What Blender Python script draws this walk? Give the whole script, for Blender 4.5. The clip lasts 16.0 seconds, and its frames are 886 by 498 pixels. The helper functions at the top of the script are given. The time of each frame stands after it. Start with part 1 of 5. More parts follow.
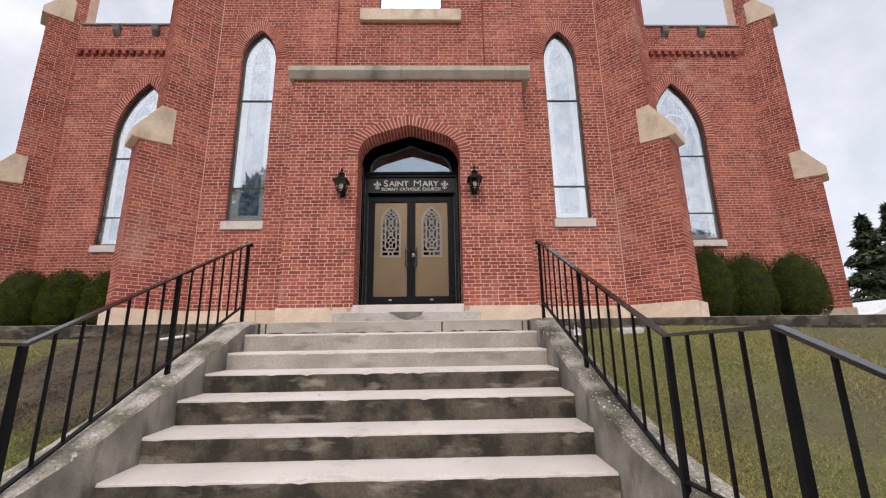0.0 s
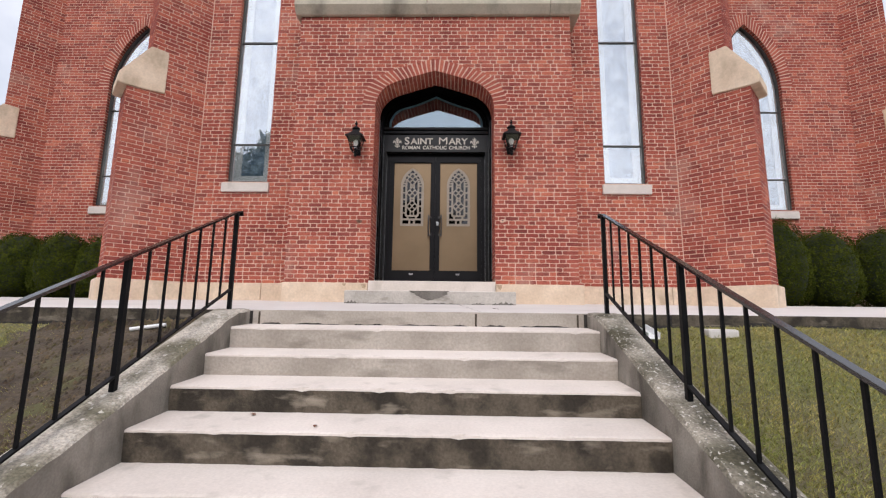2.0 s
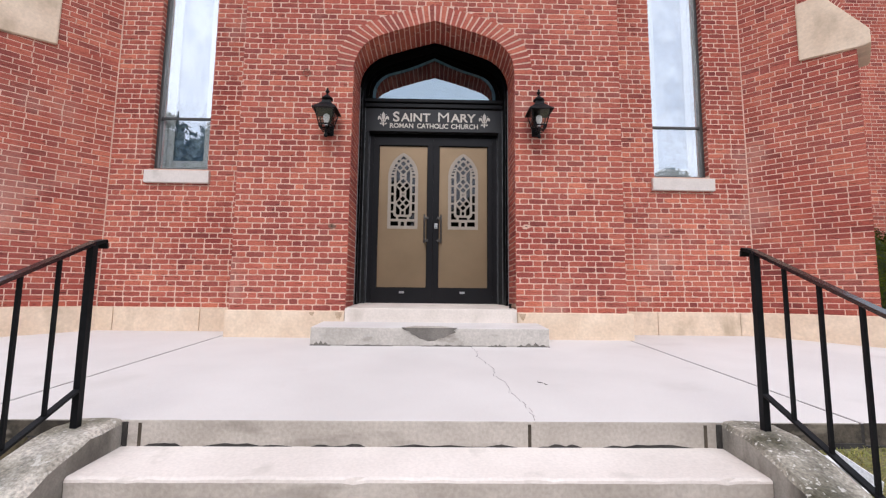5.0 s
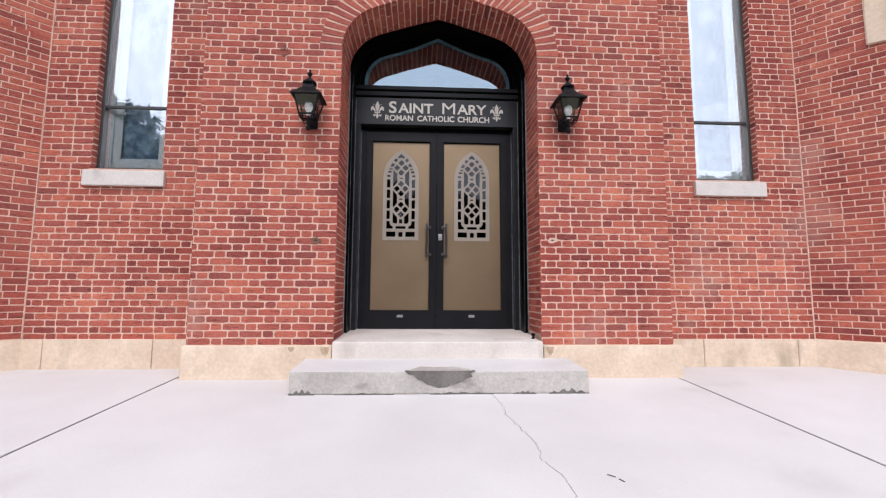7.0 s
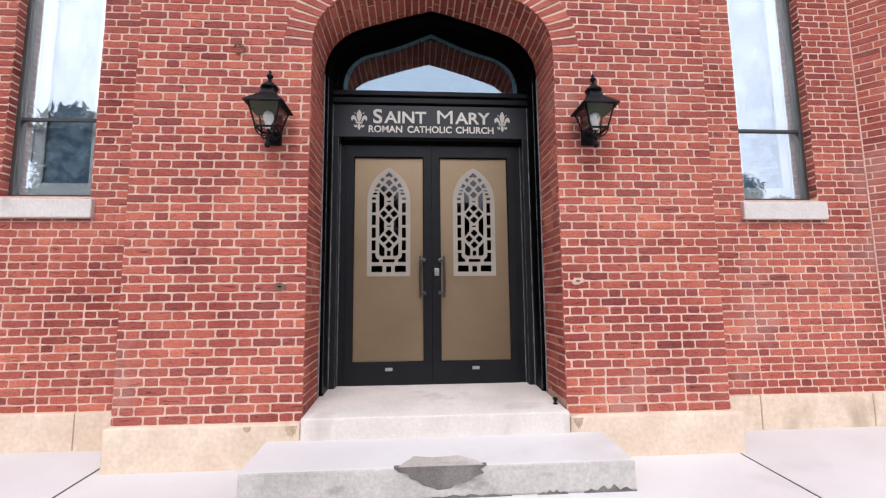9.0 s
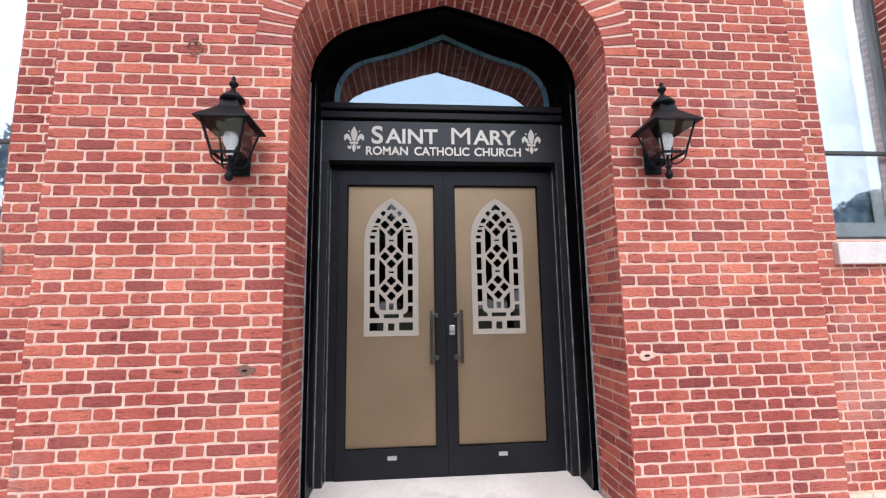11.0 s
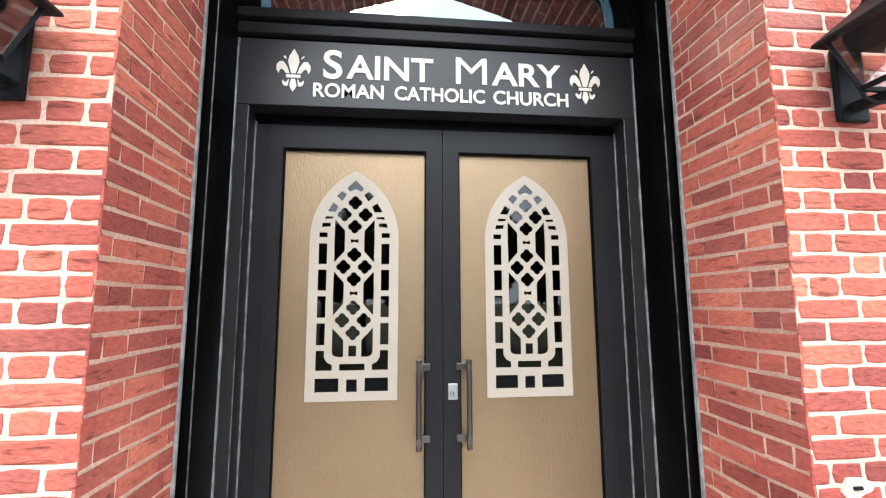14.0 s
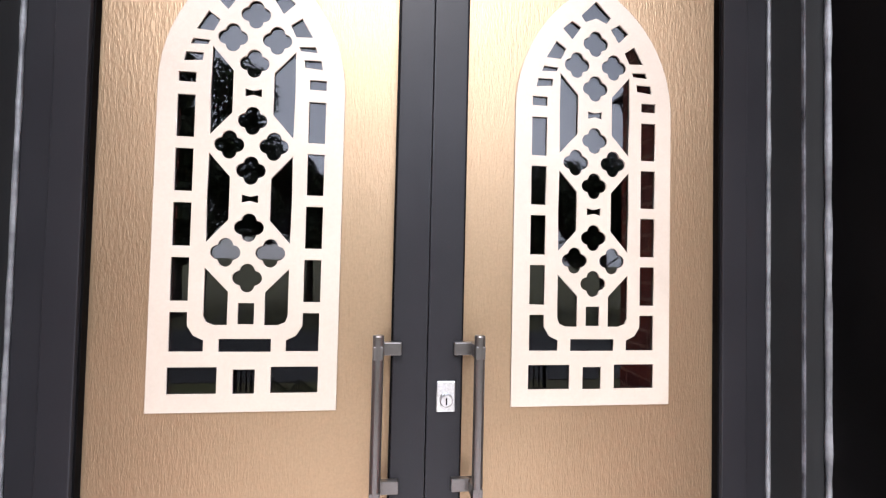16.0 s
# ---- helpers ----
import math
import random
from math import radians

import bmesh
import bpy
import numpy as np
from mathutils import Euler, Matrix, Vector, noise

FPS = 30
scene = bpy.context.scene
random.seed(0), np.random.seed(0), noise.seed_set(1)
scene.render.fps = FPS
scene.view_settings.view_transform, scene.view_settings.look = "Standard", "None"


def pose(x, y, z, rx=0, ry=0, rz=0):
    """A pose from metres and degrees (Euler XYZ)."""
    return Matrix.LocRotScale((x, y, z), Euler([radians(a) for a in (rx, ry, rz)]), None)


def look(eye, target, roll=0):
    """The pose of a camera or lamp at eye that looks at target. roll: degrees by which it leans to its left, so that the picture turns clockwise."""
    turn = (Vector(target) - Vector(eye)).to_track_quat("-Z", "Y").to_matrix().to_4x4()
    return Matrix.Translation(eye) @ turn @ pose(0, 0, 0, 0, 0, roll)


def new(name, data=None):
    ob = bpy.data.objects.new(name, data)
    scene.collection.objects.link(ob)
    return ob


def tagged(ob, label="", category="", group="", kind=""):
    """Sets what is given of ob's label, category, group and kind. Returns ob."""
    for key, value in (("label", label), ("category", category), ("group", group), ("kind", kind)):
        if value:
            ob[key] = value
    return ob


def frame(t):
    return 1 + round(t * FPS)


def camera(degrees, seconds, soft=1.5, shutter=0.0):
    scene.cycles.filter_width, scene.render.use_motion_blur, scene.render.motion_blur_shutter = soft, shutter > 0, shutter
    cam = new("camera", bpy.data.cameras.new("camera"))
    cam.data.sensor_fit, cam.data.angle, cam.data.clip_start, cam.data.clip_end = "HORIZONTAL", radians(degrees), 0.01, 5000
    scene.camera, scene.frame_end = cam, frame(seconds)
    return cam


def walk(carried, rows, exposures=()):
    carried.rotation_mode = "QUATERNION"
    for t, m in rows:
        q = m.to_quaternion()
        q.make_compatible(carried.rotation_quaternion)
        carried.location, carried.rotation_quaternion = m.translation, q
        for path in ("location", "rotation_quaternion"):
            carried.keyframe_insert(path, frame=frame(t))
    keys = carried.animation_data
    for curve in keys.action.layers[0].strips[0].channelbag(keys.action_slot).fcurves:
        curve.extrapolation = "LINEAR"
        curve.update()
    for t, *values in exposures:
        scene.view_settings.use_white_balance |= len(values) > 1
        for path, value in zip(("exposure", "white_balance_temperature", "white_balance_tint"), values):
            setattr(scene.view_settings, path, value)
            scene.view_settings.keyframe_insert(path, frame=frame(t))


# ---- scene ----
cam = camera(91.8, 16.0, soft=1.22)
PATH = [
    (0, (0.455, -8.04, -0.518), (0.504, -6.097, -0.046), -0.9),
    (0.5, (0.412, -7.809, -0.418), (0.44, -5.855, 0.005), -0.6),
    (1, (0.436, -7.513, -0.326), (0.435, -5.55, 0.056), -0.1),
    (1.5, (0.396, -7.283, -0.251), (0.365, -5.313, 0.091), 0.5),
    (2, (0.326, -6.996, -0.162), (0.284, -5.019, 0.141), 0.7),
    (2.5, (0.276, -6.711, -0.043), (0.232, -4.73, 0.232), 0.7),
    (3, (0.198, -6.474, 0.087), (0.166, -4.491, 0.341), 0.5),
    (3.5, (0.08, -6.227, 0.203), (0.074, -4.241, 0.441), 0.2),
    (4, (0.039, -5.953, 0.248), (0.047, -3.966, 0.479), 0.2),
    (4.2, (0.042, -5.796, 0.335), (0.059, -3.809, 0.561), 0.3),
    (6.5, (-0.116, -4.54, 0.709), (-0.037, -2.552, 0.907), 0.5),
    (7, (-0.184, -4.321, 0.859), (-0.082, -2.333, 1.058), 0.3),
    (7.5, (-0.154, -4.067, 0.908), (-0.062, -2.08, 1.118), 0.2),
    (8, (-0.127, -3.857, 1.069), (-0.044, -1.871, 1.29), -0.0),
    (8.2, (-0.146, -3.776, 1.093), (-0.055, -1.791, 1.317), -0.1),
    (10.3, (-0.193, -2.905, 1.548), (-0.041, -0.923, 1.764), -0.8),
    (10.5, (-0.221, -2.804, 1.54), (-0.075, -0.823, 1.776), -0.9),
    (11, (-0.296, -2.612, 1.703), (-0.137, -0.636, 1.973), -0.9),
    (11.5, (-0.251, -2.406, 1.767), (-0.113, -0.433, 2.062), -0.6),
    (12, (-0.18, -2.171, 1.919), (-0.072, -0.197, 2.224), -0.2),
    (12.5, (-0.192, -1.999, 1.915), (-0.08, -0.026, 2.221), -0.0),
    (13, (-0.262, -1.77, 1.922), (-0.128, 0.203, 2.221), 0.1),
    (13.5, (-0.284, -1.547, 1.927), (-0.124, 0.425, 2.215), 0.1),
    (14, (-0.205, -1.254, 1.948), (-0.013, 0.721, 2.195), -0.2),
    (14.5, (-0.113, -0.984, 1.925), (0.048, 1.0, 2.12), 0.3),
    (15, (-0.162, -0.657, 1.876), (0.057, 1.324, 2.036), 0.4),
    (15.2, (-0.168, -0.575, 1.873), (0.044, 1.41, 2.0), 0.5),
    (15.5, (-0.185, -0.453, 1.87), (0.056, 1.531, 1.943), 0.8),
    (16, (-0.095, -0.189, 1.854), (0.144, 1.796, 1.91), 1.3),
]
EXPOSURES = [(0, -0.02, 6800, 14), (2, 0.14, 6700, 14), (4, 0.27, 6500, 14), (7, 0.4, 6250, 14), (8, 0.45, 6250, 14), (10.5, 0.72, 6050, 13), (11, 0.85, 6000, 12),
             (12.5, 1.18, 6450, 9), (13.5, 1.53, 6350, 6), (14, 1.72, 6150, 5), (14.5, 1.95, 5950, 3), (15, 2.08, 6100, 8), (16, 2.22, 6250, 15)]
walk(cam, [(t, look(eye, target, roll)) for t, eye, target, roll in PATH], EXPOSURES)

# ---------------------------------------------------------------- world, sun
world = bpy.data.worlds.new("overcast_sky")
scene.world = world
world.use_nodes = True
wn, wl = world.node_tree.nodes, world.node_tree.links
wn.clear()
sky = wn.new("ShaderNodeTexSky")
sky.sky_type, sky.sun_disc = "NISHITA", False
sky.sun_elevation, sky.sun_rotation = radians(48), radians(184.4)
bg_sky = wn.new("ShaderNodeBackground")
bg_sky.inputs["Strength"].default_value = 0.11
wl.new(sky.outputs[0], bg_sky.inputs[0])
bg_cloud = wn.new("ShaderNodeBackground")
bg_cloud.inputs["Color"].default_value = (0.86, 0.92, 1.02, 1)
tc = wn.new("ShaderNodeTexCoord")
cloud = wn.new("ShaderNodeTexNoise")
cloud.inputs["Scale"].default_value, cloud.inputs["Detail"].default_value = 2.6, 6
cloud.inputs["Roughness"].default_value = 0.55
wl.new(tc.outputs["Generated"], cloud.inputs["Vector"])
ramp = wn.new("ShaderNodeValToRGB")
ramp.color_ramp.elements[0].position, ramp.color_ramp.elements[1].position = 0.36, 0.56
ramp.color_ramp.elements[0].color = (0.6, 0.6, 0.6, 1)
wl.new(cloud.outputs[0], ramp.inputs[0])
# the clouds glow round the hidden sun
toward = wn.new("ShaderNodeVectorMath")
toward.operation = "DOT_PRODUCT"
toward.inputs[1].default_value = Vector((-1, -13, 14.5)).normalized()
wl.new(tc.outputs["Generated"], toward.inputs[0])
glow = wn.new("ShaderNodeMapRange")
glow.interpolation_type = "SMOOTHERSTEP"
glow.inputs["From Min"].default_value, glow.inputs["From Max"].default_value = 0.25, 1.0
glow.inputs["To Min"].default_value, glow.inputs["To Max"].default_value = 1.1, 1.8
wl.new(toward.outputs["Value"], glow.inputs["Value"])
wl.new(glow.outputs[0], bg_cloud.inputs["Strength"])
mixw = wn.new("ShaderNodeMixShader")
wl.new(ramp.outputs[0], mixw.inputs[0])
wl.new(bg_sky.outputs[0], mixw.inputs[1])
wl.new(bg_cloud.outputs[0], mixw.inputs[2])
wout = wn.new("ShaderNodeOutputWorld")
wl.new(mixw.outputs[0], wout.inputs[0])

sun = new("sun", bpy.data.lights.new("sun", "SUN"))
sun.data.energy, sun.data.angle, sun.data.color = 1.1, radians(26), (1.0, 0.95, 0.88)
sun.matrix_world = look((-1, -13, 14.5), (0, 0, 0))


# ---------------------------------------------------------------- materials
def surface(name, a, b, scale=3.0, rough=0.8, bump=0.2, grain=60.0, metal=0.0, spread=(0.35, 0.65), pieces=False, stain=None, stretch=None, spec=0.5, vary=0.2, gashes=False):
    """Two colours mixed by large noise, fine grain on top, bump from both. pieces: a shade of its own for every piece."""
    m = bpy.data.materials.new(name)
    m.use_nodes = True
    n, l = m.node_tree.nodes, m.node_tree.links
    p = n["Principled BSDF"]
    p.inputs["Roughness"].default_value, p.inputs["Metallic"].default_value = rough, metal
    p.inputs["Specular IOR Level"].default_value = spec
    geo = n.new("ShaderNodeNewGeometry")
    big = n.new("ShaderNodeTexNoise")
    big.inputs["Scale"].default_value, big.inputs["Detail"].default_value = scale, 5
    l.new(geo.outputs["Position"], big.inputs["Vector"])
    fine = n.new("ShaderNodeTexNoise")
    fine.inputs["Scale"].default_value, fine.inputs["Detail"].default_value = grain, 4
    if stretch:
        fine.inputs["Distortion"].default_value = 0.35
        fm = n.new("ShaderNodeMapping")
        fm.inputs["Scale"].default_value = stretch
        l.new(geo.outputs["Position"], fm.inputs["Vector"])
        l.new(fm.outputs[0], fine.inputs["Vector"])
    else:
        l.new(geo.outputs["Position"], fine.inputs["Vector"])
    r = n.new("ShaderNodeMapRange")
    r.inputs["From Min"].default_value, r.inputs["From Max"].default_value = spread
    l.new(big.outputs[0], r.inputs["Value"])
    mix = n.new("ShaderNodeMix")
    mix.data_type = "RGBA"
    mix.inputs["A"].default_value, mix.inputs["B"].default_value = (*a, 1), (*b, 1)
    l.new(r.outputs[0], mix.inputs["Factor"])
    col = mix.outputs["Result"]
    if pieces:
        info = n.new("ShaderNodeObjectInfo")
        add = n.new("ShaderNodeMath")
        add.operation = "ADD"
        l.new(info.outputs["Random"], add.inputs[0])
        l.new(geo.outputs["Random Per Island"], add.inputs[1])
        fr = n.new("ShaderNodeMath")
        fr.operation = "FRACT"
        l.new(add.outputs[0], fr.inputs[0])
        cr = n.new("ShaderNodeValToRGB")
        cr.color_ramp.interpolation = "LINEAR"
        e = cr.color_ramp.elements
        e[0].position, e[0].color = 0.0, (*pieces[0], 1)
        e[1].position, e[1].color = 1.0, (*pieces[-1], 1)
        for i, c in enumerate(pieces[1:-1]):
            x = e.new((i + 1) / (len(pieces) - 1))
            x.color = (*c, 1)
        l.new(fr.outputs[0], cr.inputs[0])
        m2 = n.new("ShaderNodeMix")
        m2.data_type, m2.blend_type = "RGBA", "MULTIPLY"
        m2.inputs["Factor"].default_value = 1.0
        l.new(col, m2.inputs["A"])
        l.new(cr.outputs[0], m2.inputs["B"])
        col = m2.outputs["Result"]
    g = n.new("ShaderNodeMapRange")
    g.inputs["From Min"].default_value, g.inputs["From Max"].default_value = 0.3, 0.7
    g.inputs["To Min"].default_value, g.inputs["To Max"].default_value = 1 - vary, 1 + vary * 0.9
    l.new(fine.outputs[0], g.inputs["Value"])
    m3 = n.new("ShaderNodeMix")
    m3.data_type, m3.blend_type = "RGBA", "MULTIPLY"
    m3.inputs["Factor"].default_value = 1.0
    l.new(col, m3.inputs["A"])
    l.new(g.outputs[0], m3.inputs["B"])
    col = m3.outputs["Result"]
    if gashes:
        gm = n.new("ShaderNodeMapping")
        gm.inputs["Scale"].default_value = (9, 9, 62)
        l.new(geo.outputs["Position"], gm.inputs["Vector"])
        gn = n.new("ShaderNodeTexNoise")
        gn.inputs["Scale"].default_value, gn.inputs["Detail"].default_value, gn.inputs["Distortion"].default_value = 1.0, 3, 0.8
        l.new(gm.outputs[0], gn.inputs["Vector"])
        gr = n.new("ShaderNodeMapRange")
        gr.inputs["From Min"].default_value, gr.inputs["From Max"].default_value = 0.60, 0.68
        gr.inputs["To Min"].default_value, gr.inputs["To Max"].default_value = 1.0, 0.45
        l.new(gn.outputs[0], gr.inputs["Value"])
        m5 = n.new("ShaderNodeMix")
        m5.data_type, m5.blend_type = "RGBA", "MULTIPLY"
        m5.inputs["Factor"].default_value = 1.0
        l.new(col, m5.inputs["A"])
        l.new(gr.outputs[0], m5.inputs["B"])
        col = m5.outputs["Result"]
    if stain:
        sn = n.new("ShaderNodeTexNoise")
        sn.inputs["Scale"].default_value, sn.inputs["Detail"].default_value = stain[1], 7
        mp = n.new("ShaderNodeMapping")
        mp.inputs["Scale"].default_value = stain[2]
        l.new(geo.outputs["Position"], mp.inputs["Vector"])
        l.new(mp.outputs[0], sn.inputs["Vector"])
        sr = n.new("ShaderNodeMapRange")
        sr.inputs["From Min"].default_value, sr.inputs["From Max"].default_value = stain[3]
        l.new(sn.outputs[0], sr.inputs["Value"])
        m4 = n.new("ShaderNodeMix")
        m4.data_type = "RGBA"
        m4.inputs["B"].default_value = (*stain[0], 1)
        l.new(sr.outputs[0], m4.inputs["Factor"])
        l.new(col, m4.inputs["A"])
        col = m4.outputs["Result"]
    l.new(col, p.inputs["Base Color"])
    bp = n.new("ShaderNodeBump")
    bp.inputs["Strength"].default_value, bp.inputs["Distance"].default_value = bump, 0.02 if stretch else 0.01
    l.new(fine.outputs[0], bp.inputs["Height"])
    l.new(bp.outputs[0], p.inputs["Normal"])
    return m


BRICK_SHADES = [(0.54, 0.51, 0.59), (0.81, 0.74, 0.78), (1.02, 0.92, 0.9), (0.66, 0.61, 0.69), (1.09, 1.06, 0.96), (0.74, 0.65, 0.72), (1.22, 1.29, 1.17), (0.93, 0.88, 0.89), (0.63, 0.58, 0.69)]
brick_mat = surface("red_brick", (0.335, 0.076, 0.056), (0.50, 0.150, 0.102), 1.3, 0.85, 0.4, 42, stretch=(1, 1, 2.0), spec=0.25, vary=0.22, gashes=True, pieces=BRICK_SHADES,
                    stain=((0.55, 0.33, 0.27), 1.1, (1, 1, 0.8), (0.62, 0.92)))
mortar_mat = surface("lime_mortar", (0.585, 0.385, 0.30), (0.69, 0.475, 0.375), 5, 0.95, 0.4, 90, spec=0.2)
stone_mat = surface("sandstone", (0.64, 0.49, 0.36), (0.74, 0.59, 0.45), 3.2, 0.85, 0.25, 30, vary=0.08, stain=((0.36, 0.27, 0.18), 3.2, (1, 1, 0.6), (0.53, 0.8)))
pale_stone_mat = surface("pale_threshold_stone", (0.60, 0.53, 0.47), (0.70, 0.62, 0.56), 2.2, 0.85, 0.2, 40, vary=0.06, stain=((0.42, 0.36, 0.3), 3, (1, 1, 0.6), (0.6, 0.82)))
cornice_mat = surface("weathered_stone", (0.44, 0.39, 0.31), (0.54, 0.48, 0.39), 2.0, 0.9, 0.3, 40, vary=0.1, stain=((0.16, 0.15, 0.12), 2.0, (1, 1, 0.4), (0.5, 0.75)))
sill_mat = surface("limestone_sill", (0.60, 0.54, 0.50), (0.70, 0.64, 0.59), 3, 0.85, 0.25, 50, vary=0.08, stain=((0.25, 0.23, 0.2), 3, (1, 1, 0.5), (0.6, 0.8)))
slab_mat = surface("pale_concrete", (0.56, 0.52, 0.495), (0.62, 0.58, 0.553), 0.9, 0.85, 0.1, 120, vary=0.04, stain=((0.47, 0.43, 0.40), 1.2, (1, 1, 1), (0.6, 0.85)))
tread_mat = surface("worn_concrete", (0.62, 0.55, 0.50), (0.71, 0.635, 0.58), 1.5, 0.9, 0.2, 60, vary=0.06, stain=((0.46, 0.41, 0.365), 5, (1, 1, 1), (0.6, 0.82)))
# darker than the treads: riser shade painted in with the dirt
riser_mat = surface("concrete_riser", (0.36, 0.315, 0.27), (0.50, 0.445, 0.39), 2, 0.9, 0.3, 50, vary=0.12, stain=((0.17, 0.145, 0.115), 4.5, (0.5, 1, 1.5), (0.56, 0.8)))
# dirt stains plus the shade of upright faces, both held in this colour
dark_riser_mat = surface("stained_shaded_riser", (0.034, 0.027, 0.019), (0.115, 0.093, 0.068), 5.0, 0.9, 0.5, 60, vary=0.24, spread=(0.4, 0.6), stain=((0.37, 0.315, 0.25), 6, (0.55, 1, 1.6), (0.56, 0.78)))
cheek_mat = surface("mossy_concrete", (0.17, 0.152, 0.105), (0.54, 0.485, 0.415), 3.2, 0.95, 0.8, 70, vary=0.4, spread=(0.36, 0.56), stain=((0.62, 0.58, 0.52), 22, (1, 1, 1), (0.62, 0.67)))
mossy_cheek_mat = surface("lichen_spotted_concrete", (0.085, 0.076, 0.048), (0.42, 0.375, 0.31), 3.0, 0.95, 0.8, 70, vary=0.4, spread=(0.4, 0.62), stain=((0.62, 0.58, 0.52), 42, (1, 1, 1), (0.6, 0.66)))
cheek_side_mat = surface("darker_side_concrete", (0.13, 0.115, 0.095), (0.34, 0.305, 0.26), 2.2, 0.95, 0.4, 80, vary=0.12, stain=((0.07, 0.06, 0.047), 3.5, (1, 1.6, 0.7), (0.48, 0.72)))
iron_mat = surface("black_iron", (0.006, 0.006, 0.007), (0.010, 0.010, 0.011), 8, 0.45, 0.1, 150, spec=0.1, vary=0.1)
rail_mat = surface("glossy_black_rail", (0.008, 0.008, 0.010), (0.012, 0.012, 0.015), 6, 0.14, 0.05, 120, spec=0.85, vary=0.1)
frame_mat = surface("black_painted_metal", (0.0022, 0.0021, 0.0022), (0.0034, 0.0032, 0.0034), 3, 0.3, 0.02, 200, spec=0.03, vary=0.05)
leaf_door_mat = surface("charcoal_aluminium", (0.0110, 0.0106, 0.0120), (0.0140, 0.0136, 0.0152), 3, 0.36, 0.02, 200, spec=0.14, vary=0.05)
board_mat = surface("satin_sign_board", (0.0150, 0.0146, 0.0160), (0.0190, 0.0186, 0.0200), 3, 0.36, 0.02, 200, spec=0.32, vary=0.05)
jamb_mat = surface("satin_black_jamb", (0.015, 0.015, 0.015), (0.019, 0.019, 0.019), 3, 0.3, 0.02, 200, spec=0.2, vary=0.05)
pull_mat = surface("brushed_bronze", (0.10, 0.092, 0.088), (0.13, 0.12, 0.115), 5, 0.28, 0.02, 180, metal=0.85, vary=0.05)
steel_mat = surface("satin_steel", (0.5, 0.5, 0.5), (0.6, 0.6, 0.6), 5, 0.3, 0.05, 180, metal=0.9)
cream_mat = surface("cream_paint", (0.30, 0.255, 0.208), (0.33, 0.282, 0.232), 3, 0.45, 0.01, 150, vary=0.03)
letter_mat = surface("ivory_lettering", (0.62, 0.565, 0.49), (0.66, 0.605, 0.53), 3, 0.4, 0.0, 150, vary=0.02)
sash_mat = surface("dark_window_frame", (0.035, 0.034, 0.034), (0.05, 0.048, 0.046), 4, 0.5, 0.1, 100)
lead_mat = surface("window_tracery_paint", (0.48, 0.50, 0.50), (0.56, 0.58, 0.575), 3, 0.6, 0.05, 100)
soil_mat = surface("dark_soil", (0.05, 0.038, 0.028), (0.09, 0.07, 0.05), 5, 1.0, 0.8, 60)
earth_mat = surface("brown_earth", (0.05, 0.036, 0.025), (0.10, 0.075, 0.05), 3, 1.0, 0.9, 40, vary=0.35, stain=((0.09, 0.085, 0.035), 4, (1, 1, 1), (0.56, 0.7)))
crumb_mat = surface("earth_crumbs", (0.048, 0.034, 0.024), (0.11, 0.083, 0.053), 3, 1.0, 0.5, 60, pieces=[(0.6, 0.6, 0.6), (1.0, 0.95, 0.9), (0.9, 1.0, 0.6), (1.5, 1.35, 1.2)])
turf_mat = surface("patchy_turf", (0.095, 0.10, 0.036), (0.145, 0.128, 0.058), 0.9, 1.0, 0.9, 40, stain=((0.10, 0.085, 0.045), 0.55, (1, 1, 0), (0.5, 0.62)))
blade_mat = surface("grass_blades", (0.22, 0.255, 0.065), (0.36, 0.32, 0.125), 1.1, 0.75, 0.0, 30, pieces=[(0.7, 0.7, 0.7), (1.1, 1.15, 0.9), (1.5, 1.2, 1.0), (0.9, 1.0, 0.8)])
shrub_mat = surface("yew_foliage", (0.030, 0.043, 0.004), (0.064, 0.076, 0.009), 6, 0.9, 0.0, 40, spec=0.1, pieces=[(0.6, 0.65, 0.6), (1.0, 1.0, 1.0), (1.4, 1.35, 1.0)])
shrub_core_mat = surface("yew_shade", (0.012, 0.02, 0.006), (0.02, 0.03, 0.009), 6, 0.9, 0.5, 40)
tree_mat = surface("tree_foliage", (0.025, 0.04, 0.018), (0.045, 0.065, 0.025), 1, 0.8, 0.0, 10, pieces=[(0.6, 0.6, 0.6), (1.2, 1.2, 1.1)])
bark_mat = surface("bark", (0.06, 0.05, 0.04), (0.1, 0.085, 0.07), 6, 0.95, 0.6, 30)
white_mat = surface("white_plastic", (0.75, 0.75, 0.75), (0.8, 0.8, 0.8), 3, 0.5, 0.02, 100)
street_mat = surface("asphalt", (0.045, 0.045, 0.047), (0.06, 0.06, 0.062), 2, 0.95, 0.4, 120)
doorstep_mat = surface("pitted_doorstep_concrete", (0.40, 0.365, 0.325), (0.52, 0.475, 0.43), 3, 0.9, 0.35, 45, vary=0.12, stain=((0.20, 0.175, 0.145), 5, (0.7, 1, 1.5), (0.58, 0.78)))
patch_mat = surface("dark_cement_patch", (0.10, 0.09, 0.078), (0.19, 0.17, 0.15), 5, 0.9, 0.3, 90)
rust_mat = surface("rusty_iron", (0.16, 0.075, 0.05), (0.22, 0.11, 0.075), 8, 0.9, 0.4, 90)
leaf_litter_mat = surface("dry_leaf", (0.16, 0.06, 0.035), (0.26, 0.12, 0.06), 20, 0.8, 0.2, 90)
crack_mat = surface("crack_grey", (0.2, 0.18, 0.17), (0.42, 0.38, 0.36), 9, 0.9, 0.1, 60)
